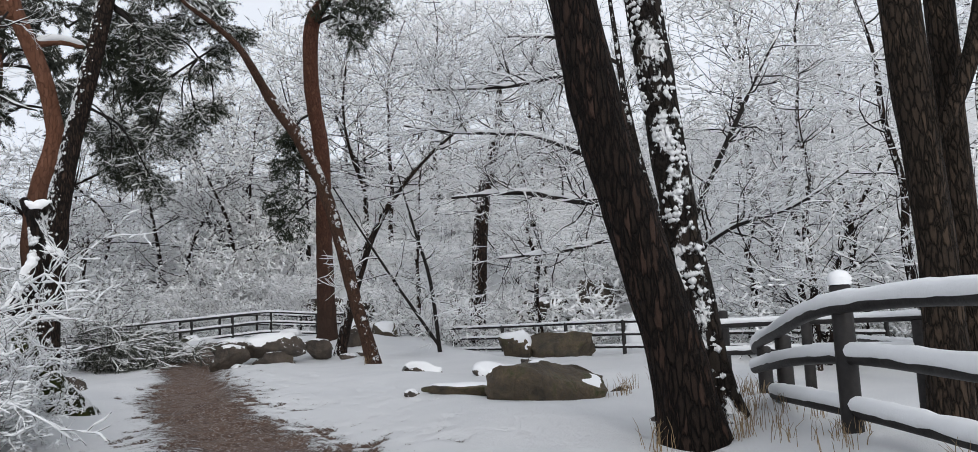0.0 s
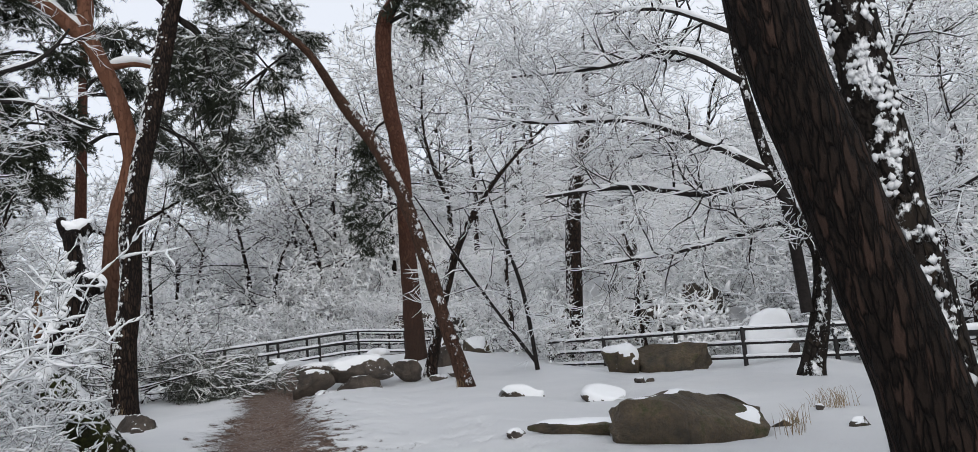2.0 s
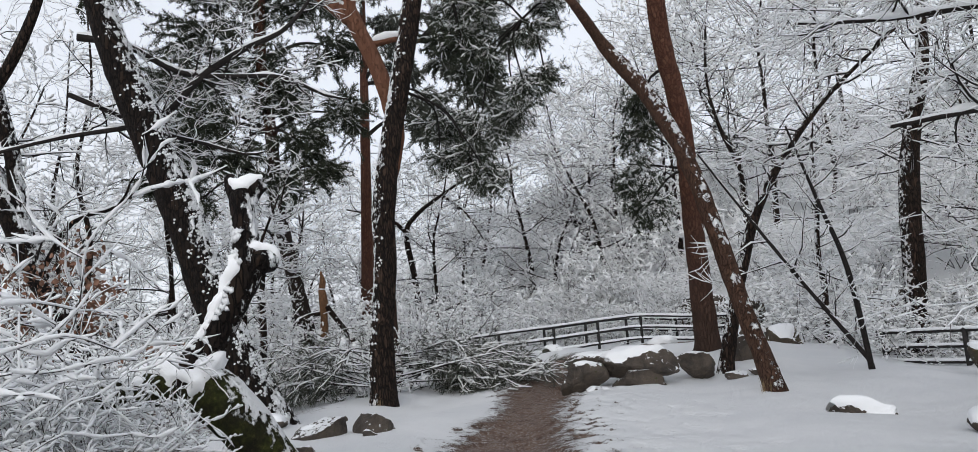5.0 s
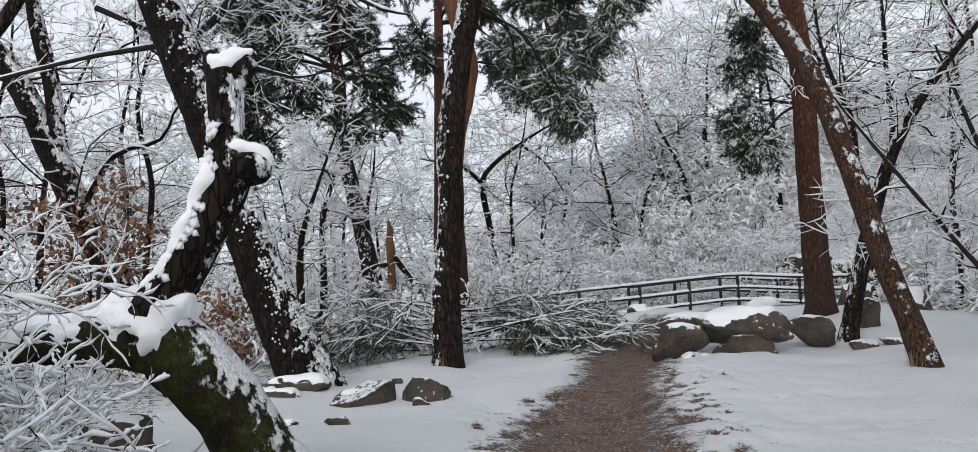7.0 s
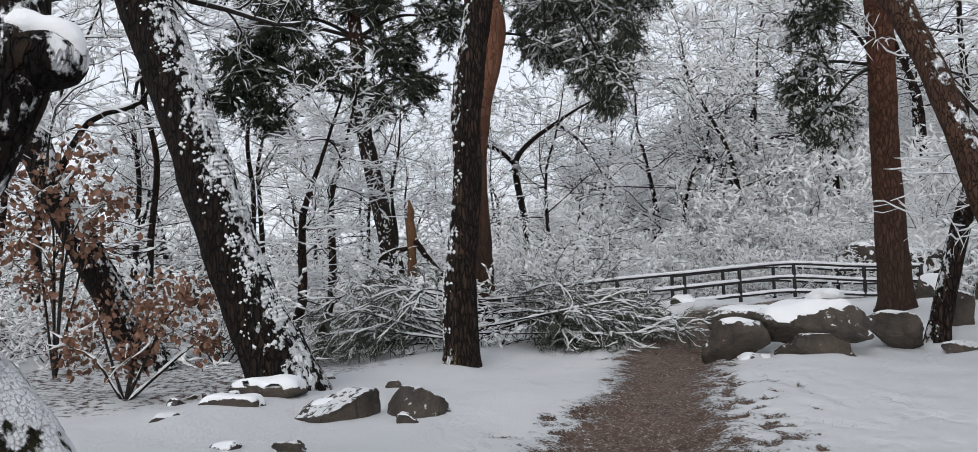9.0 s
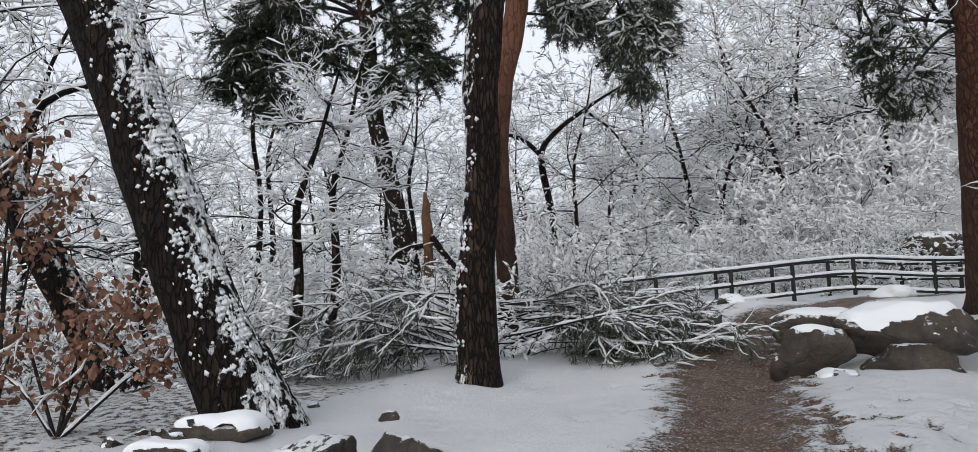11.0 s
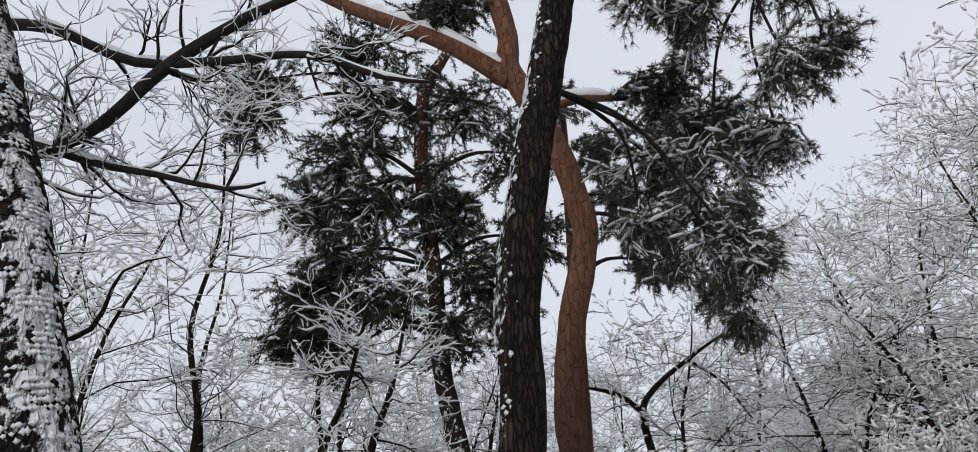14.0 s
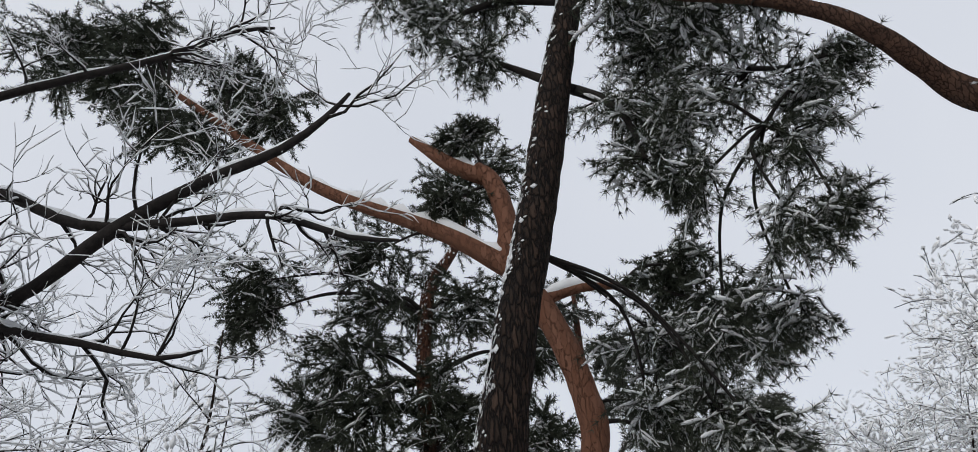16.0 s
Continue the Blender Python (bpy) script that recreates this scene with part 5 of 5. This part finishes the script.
# ---- the spreading tree by the far fence ----
tree("spreading_tree", [(2.43, 19.79, 0.0, 0.21), (2.77, 19.90, 1.27, 0.17), (2.83, 19.92, 2.2, 0.13), (2.45, 19.84, 3.0, 0.11), (2.16, 19.71, 3.86, 0.105), (1.89, 19.63, 5.37, 0.085), (1.76, 19.59, 6.8, 0.065), (1.6, 19.5, 8.6, 0.03)], ivy_bark,
     "dark spreading tree with long snow-laden limbs over the clearing", 50, sides=22, step=0.1, limb_mat=twig_bark, snow_depth=0.036,
     limbs=[[(2.49, 19.81, 1.08, 0.115), (2.40, 19.78, 2.61, 0.105), (2.17, 19.71, 3.5, 0.085), (0.89, 19.32, 3.41, 0.070), (-0.45, 18.9, 3.64, 0.05), (-1.93, 18.44, 3.56, 0.025)],
            [(2.48, 19.81, 1.4, 0.07), (2.37, 19.78, 2.7, 0.062), (1.41, 19.48, 2.59, 0.047), (0.24, 19.11, 2.36, 0.035), (-1.02, 18.73, 2.26, 0.02)],
            [(2.14, 19.71, 3.74, 0.075), (1.21, 19.42, 4.28, 0.06), (-0.20, 18.98, 4.87, 0.045), (-1.79, 18.49, 4.96, 0.03), (-2.84, 18.16, 5.11, 0.018)],
            [(1.91, 19.63, 5.48, 0.065), (0.71, 19.26, 6.18, 0.05), (-0.72, 18.82, 5.96, 0.035), (-2.34, 18.32, 5.88, 0.02)],
            [(2.88, 19.93, 2.3, 0.076), (3.56, 20.14, 3.73, 0.066), (4.32, 20.38, 5.14, 0.056), (4.91, 20.56, 6.26, 0.04), (5.6, 20.8, 7.4, 0.02)],
            [(1.8, 19.6, 6.5, 0.05), (0.6, 19.9, 7.3, 0.04), (-0.9, 20.2, 7.6, 0.02)],
            [(2.8, 19.9, 1.9, 0.06), (3.7, 19.0, 2.6, 0.045), (4.8, 18.0, 2.9, 0.03), (5.6, 17.2, 3.4, 0.015)]],
     twigs=dict(per=26, length=1.3, levels=2, kids=(6, 4), snow=0.009, r=0.028))

# bare trees that stand inside the wood, nearer than the slope
for k, (x, y, h, lean) in enumerate(((-6.5, 34.5, 9.0, 0.4), (-1.0, 33.5, 8.0, -0.6), (4.8, 30.0, 9.5, -0.8), (7.5, 27.5, 9.0, -0.5), (8.5, 21.5, 9.5, -0.7), (10.0, 24.5, 10.0, -0.3), (6.6, 24.0, 8.0, 0.2), (9.5, 28.5, 9.0, -0.6), (12.0, 27.0, 10.0, -0.4), (5.5, 26.8, 7.0, 0.5), (-26.5, 30.0, 9.0, 0.3), (-25.0, 20.2, 13.5, -0.3), (-18.2, 21.2, 6.0, 0.8), (-17.0, 19.6, 5.0, 1.0), (-27.5, 24.5, 12.0, 0.4), (-29.5, 17.5, 13.0, 0.3), (-24.0, 15.0, 11.0, -0.4), (-31.0, 22.0, 14.0, 0.5))):
    tree("young_tree", [(x, y, gz(x, y), 0.11), (x + lean * 0.5, y + 0.1, h * 0.2, 0.10), (x + lean * 0.3, y + 0.25, h * 0.38, 0.085), (x + lean * 0.9, y - 0.1, h * 0.55, 0.07), (x + lean * 0.8, y + 0.35, h * 0.75, 0.045), (x + lean * 1.7, y + 0.3, h, 0.02)], dark_bark,
         "thin dark tree whose fine branches carry snow", 60 + k, sides=9, step=0.4, twigs=dict(from_limbs=False, from_trunk=(0.2, 20), length=0.19 * h, levels=2, kids=(6, 4), snow=0.008 if x < -20 else 0.014, r=0.024, up=0.06))
tree("young_tree", [(-3.7, 25.58, 0.0, 0.06), (-3.92, 25.55, 2.19, 0.055), (-4.33, 25.5, 3.73, 0.04), (-4.8, 25.5, 5.5, 0.02)], twig_bark, "thin forked sapling before the far fence", 80, sides=8, step=0.3,
     limbs=[[(-3.7, 25.6, 0.2, 0.05), (-4.6, 25.5, 1.6, 0.045), (-5.6, 25.4, 3.2, 0.035), (-6.8, 25.3, 5.2, 0.02)]], twigs=dict(per=10, from_trunk=(0.3, 8), length=1.6, levels=2, kids=(5, 4), snow=0.012, r=0.02))

# ---- branches of the thick leaning trunk overhead ----
tree("broadleaf_tree", [(-17.9, 11.6, 0.1, 0.17), (-17.5, 11.9, 2.5, 0.14), (-16.6, 12.9, 4.6, 0.12), (-15.4, 13.9, 6.8, 0.10), (-14.9, 14.3, 9.0, 0.07), (-15.2, 14.0, 11.0, 0.04)], dark_bark,
     "dark tree whose bare snow-lined limbs reach overhead", 90, sides=20, step=0.15, limb_mat=twig_bark, snow_depth=0.012,
     limbs=[[(-16.3, 13.1, 4.9, 0.03), (-15.0, 14.5, 5.4, 0.036), (-13.81, 15.76, 5.75, 0.06), (-13.34, 16.41, 6.6, 0.074), (-12.87, 17.06, 7.22, 0.062), (-12.44, 17.65, 7.63, 0.05), (-12.19, 18.0, 8.1, 0.038), (-12.05, 18.2, 8.51, 0.02)],
            [(-14.6, 14.7, 7.3, 0.075), (-14.12, 15.33, 7.2, 0.062), (-13.54, 16.14, 6.7, 0.054), (-12.95, 16.95, 6.67, 0.047), (-12.44, 17.65, 6.7, 0.04), (-11.95, 18.33, 6.36, 0.03), (-11.67, 18.73, 6.29, 0.015)],
            [(-14.7, 14.6, 6.2, 0.05), (-13.75, 15.83, 5.51, 0.042), (-13.29, 16.48, 5.3, 0.034), (-12.87, 17.05, 5.1, 0.025), (-12.64, 17.37, 5.16, 0.012)],
            [(-14.8, 14.45, 8.5, 0.065), (-14.46, 14.85, 8.78, 0.055), (-13.92, 15.61, 9.11, 0.048), (-13.38, 16.35, 9.39, 0.04), (-12.94, 16.97, 9.83, 0.03), (-12.66, 17.35, 9.86, 0.015)]],
     twigs=dict(per=15, length=1.0, levels=2, kids=(5, 4), snow=0.008, r=0.024, up=0.10))

# ---- bushes by the mossy rocks ----
near_bush = [shrub_variant(310, 1.5, 0.0082, 15, (6, 4, 3), levels=3, r=0.0095, fine=0.06, sides=4, label="dense bare bush thick with snow by the mossy rocks", up=0.05, flare=0.45), shrub_variant(311, 1.1, 0.0082, 15, (6, 4, 3), levels=3, r=0.0095, fine=0.06, sides=4, label="low bare bush heavy with snow by the mossy rocks", up=0.02, flare=0.7)]
bush_poses = [(-5.95, 10.35, 0.0, 0, 0.8), (-6.2, 9.9, 0.0, 0, 1.1), (-4.95, 9.05, 0.0, 0, 1.1), (-5.3, 8.6, 0.0, 0, 1.3), (-4.95, 9.5, 0.0, 1, 0.7), (-6.5, 9.95, 0.0, 0, 0.9), (-6.8, 9.3, 0.0, 0, 1.2), (-6.3, 9.15, 0.0, 1, 1.1), (-7.1, 10.1, 0.0, 1, 1.0), (-6.3, 8.5, 0.0, 0, 1.0), (-7.5, 9.4, 0.0, 0, 1.2), (-7.9, 10.0, 0.0, 1, 1.1), (-8.3, 11.45, 0.2, 0, 0.8), (-9.0, 11.9, 0.1, 1, 0.9), (-8.6, 10.5, 0.0, 0, 1.0)]
used = set()
for x, y, z, i, s in bush_poses:
    m = Matrix.Translation((x, y, gz(x, y) + z)) @ Matrix.Rotation(x * 5, 4, "Z") @ Matrix.Diagonal((s, s, s, 1))
    if i not in used:
        used.add(i)
        near_bush[i].matrix_basis = m
    else:
        copy_thing(near_bush[i], m)


# ---- fallen pine top beside the trail ----
def brush_pile(place, reach, seed, count, label):
    rng = np.random.default_rng(seed)
    thing = root("brush_pile", place, label, "branch pile")
    mains, twig, nv, nf, cnt = [], [], [], [], 0
    for k in range(count):
        side = rng.uniform(-1, 1)
        st = np.array([rng.normal(0, 0.35), rng.normal(0, 0.5), rng.uniform(0.15, 1.0)])
        end = np.array(reach) * rng.uniform(0.55, 1.08) + np.array([-reach[1], reach[0], 0]) * side * 0.55
        end[2] = rng.uniform(0.05, 0.55)
        mid = (st + end) / 2 + np.array([rng.normal(0, 0.25), rng.normal(0, 0.25), rng.uniform(0.0, 0.5)])
        li = smooth_line([(*st, 0.018), (*(mid + rng.normal(0, 0.14, 3)), 0.012), (*((mid + end) / 2 + rng.normal(0, 0.12, 3)), 0.008), (*end, 0.004)], 0.13)
        mains.append(li)
        for j in range(12):
            i = rng.integers(len(li) // 4, len(li) - 1)
            d = unit(li[i + 1, :3] - li[i, :3]) + rng.normal(0, 0.75, 3) + np.array([0, 0, 0.05])
            out = []
            grow(rng, li[i, :3], d, rng.uniform(0.4, 0.9), 0.009, 0, 1, out, (3,), spread=0.5, up=-0.08)
            for _, t in out:
                t[:, 2] = np.maximum(t[:, 2], 0.02)
                twig.append(t)
                n = 18
                f = rng.uniform(0.1, 0.99, n) * (len(t) - 1)
                i2 = f.astype(int)
                q = t[i2, :3] + (t[i2 + 1, :3] - t[i2, :3]) * (f - i2)[:, None]
                nd = (t[i2 + 1, :3] - t[i2, :3])
                nd = nd / np.linalg.norm(nd, axis=1)[:, None] + rng.normal(0, 0.35, (n, 3)) + np.array([0, 0, -0.35])
                sd = rng.normal(0, 0.004, (n, 3))
                nv.append(np.stack([q - sd, q + sd, q + nd * 0.15], 1).reshape(-1, 3))
                nf.append(np.arange(n * 3).reshape(-1, 3) + cnt)
                cnt += n * 3
    for li in mains:
        part("branch", tubes("branch", [li], 6, twig_bark), thing)
    tagged(part("twig_mass", tubes("twig_mass", twig, 3, twig_bark), thing), kind="stuff")
    tagged(part("foliage", mesh_np("foliage", np.vstack(nv), np.vstack(nf), dull_needle, False), thing, "dull green needles"), kind="stuff")
    keep = [t for t in twig if rng.uniform() < 0.6]
    tagged(part("snow", tubes("snow", snow_lines(mains, 0.014, rng, 0.3, 0.5) + snow_lines(keep, 0.013, rng, 0.2, 0.5), 5, twig_snow), thing, "thin snow along the fallen branches"), kind="stuff")
    return thing


brush_pile((-14.6, 23.2, gz(-14.6, 23.2)), (3.3, 1.7, 0), 5, 26, "fallen pine top with needles and bare branches under snow")
brush_pile((-13.6, 22.6, gz(-13.6, 22.6)), (2.6, 2.0, 0), 6, 15, "heap of fallen boughs beside the trail")
brush_pile((-13.2, 20.6, gz(-13.2, 20.6)), (-2.6, -1.2, 0), 7, 14, "low heap of snowy fallen twigs behind the dark pine")
brush_pile((-15.5, 22.3, gz(-15.5, 22.3)), (-2.4, 0.6, 0), 8, 15, "tangle of fallen branches in the thicket")


# ---- dry oak leaves ----
def leafy_shrub(place, spots, seed, label, per=60, size=0.09):
    rng = np.random.default_rng(seed)
    thing = root("oak_shrub", place, label, "shrub")
    b = np.array(place)
    lines, leaf_v, leaf_f, snow_bits, n = [], [], [], [], 0
    shape = np.array([(0, 0, 0), (0.3, 0.28, 0.05), (0.62, 0.33, 0.0), (1, 0, -0.1), (0.62, -0.33, 0.0), (0.3, -0.28, 0.05)])
    for cx, cy, cz, rad in spots:
        c = np.array((cx, cy, cz)) - b
        mid = c * 0.55 + np.array([rng.normal(0, 0.1), rng.normal(0, 0.1), 0.25 * c[2]])
        lines.append(smooth_line([(0, 0, -0.05, 0.022), (*mid, 0.015), (*c, 0.006)], 0.2))
        for k in range(6):
            e = c + rng.normal(0, rad * 0.7, 3)
            lines.append(smooth_line([(*c, 0.006), (*((c + e) / 2 + rng.normal(0, 0.04, 3)), 0.005), (*e, 0.003)], 0.15))
        for k in range(per):
            p = c + rng.normal(0, rad * 0.55, 3)
            d = unit(rng.normal(0, 1, 3) + np.array([0, 0, -0.9]))
            s = unit(np.cross(d, rng.normal(0, 1, 3)))
            u = np.cross(d, s)
            w = size * rng.uniform(0.7, 1.4)
            leaf_v.append(p + w * (shape[:, :1] * d + shape[:, 1:2] * s + (shape[:, 2:] + 0.25 * shape[:, 1:2] ** 2) * u))
            leaf_f.append(np.array([(0, 1, 2, 3), (0, 3, 4, 5)]) + 6 * n)
            n += 1
    part("twig_mass", tubes("twig_mass", lines, 5, twig_bark), thing)
    tagged(part("foliage", mesh_np("foliage", np.vstack(leaf_v), np.vstack(leaf_f), leaf_mat, False), thing, "withered orange-brown oak leaves"), kind="stuff")
    part("branch_snow", tubes("branch_snow", snow_lines(lines, 0.012, rng, 0.1, 0.8), 5, twig_snow), thing, "snow on the leafy twigs")
    return thing


leafy_shrub((-13.3, 15.1, gz(-13.3, 15.1)), [(-13.22, 15.37, 1.2, 0.3), (-12.5, 15.6, 1.25, 0.25), (-12.8, 15.3, 0.9, 0.3), (-13.6, 14.9, 1.0, 0.35), (-13.9, 14.7, 0.6, 0.3), (-12.4, 15.75, 0.7, 0.2), (-13.3, 15.2, 0.5, 0.25)], 1, "low oak shrub with withered brown leaves and snow", 130, 0.085)
leafy_shrub((-16.3, 15.2, gz(-16.3, 15.2)), [(-15.86, 15.43, 3.4, 0.4), (-16.3, 15.0, 2.9, 0.45), (-15.7, 15.7, 2.7, 0.4), (-16.6, 14.8, 2.2, 0.4), (-15.9, 15.5, 2.1, 0.35), (-16.9, 14.5, 3.1, 0.4), (-16.4, 15.0, 1.5, 0.35)], 2, "taller oak sapling still hung with brown leaves", 115, 0.11)


# ---- dry grass ----
def grass_tuft(place, seed, blades, tall, label):
    rng = np.random.default_rng(seed)
    thing = root("grass_tuft", place, label, "grass")
    lines = []
    for k in range(blades):
        a, t = rng.uniform(0, 6.28), tall * rng.uniform(0.5, 1.2)
        o = rng.normal(0, 0.07, 2)
        lean = rng.uniform(0.1, 0.6) * t
        lines.append(np.array([(o[0], o[1], -0.02, 0.003), (o[0] + 0.4 * lean * math.cos(a), o[1] + 0.4 * lean * math.sin(a), t * 0.6, 0.0025), (o[0] + lean * math.cos(a), o[1] + lean * math.sin(a), t * 0.9, 0.001)]))
    tagged(part("grass", tubes("grass", lines, 3, grass_mat), thing), kind="stuff")


gr = np.random.default_rng(9)
for k in range(18):
    f = gr.uniform()
    x, y = 2.35 + gr.normal(0, 0.16), 7.2 + 4.2 * f
    grass_tuft((x, y, gz(x, y)), 400 + k, 14, 0.17, "dry straw-coloured grass poking through snow at the fence foot")
for k, (x, y) in enumerate(((1.9, 14.5), (1.75, 14.7), (2.05, 14.9), (1.25, 12.9), (1.15, 12.4), (1.3, 9.0), (1.95, 9.2), (2.1, 9.5), (-12.0, 19.6), (-4.7, 21.4))):
    grass_tuft((x, y, gz(x, y)), 450 + k, 22, 0.24, "dry grass tuft standing out of the snow")
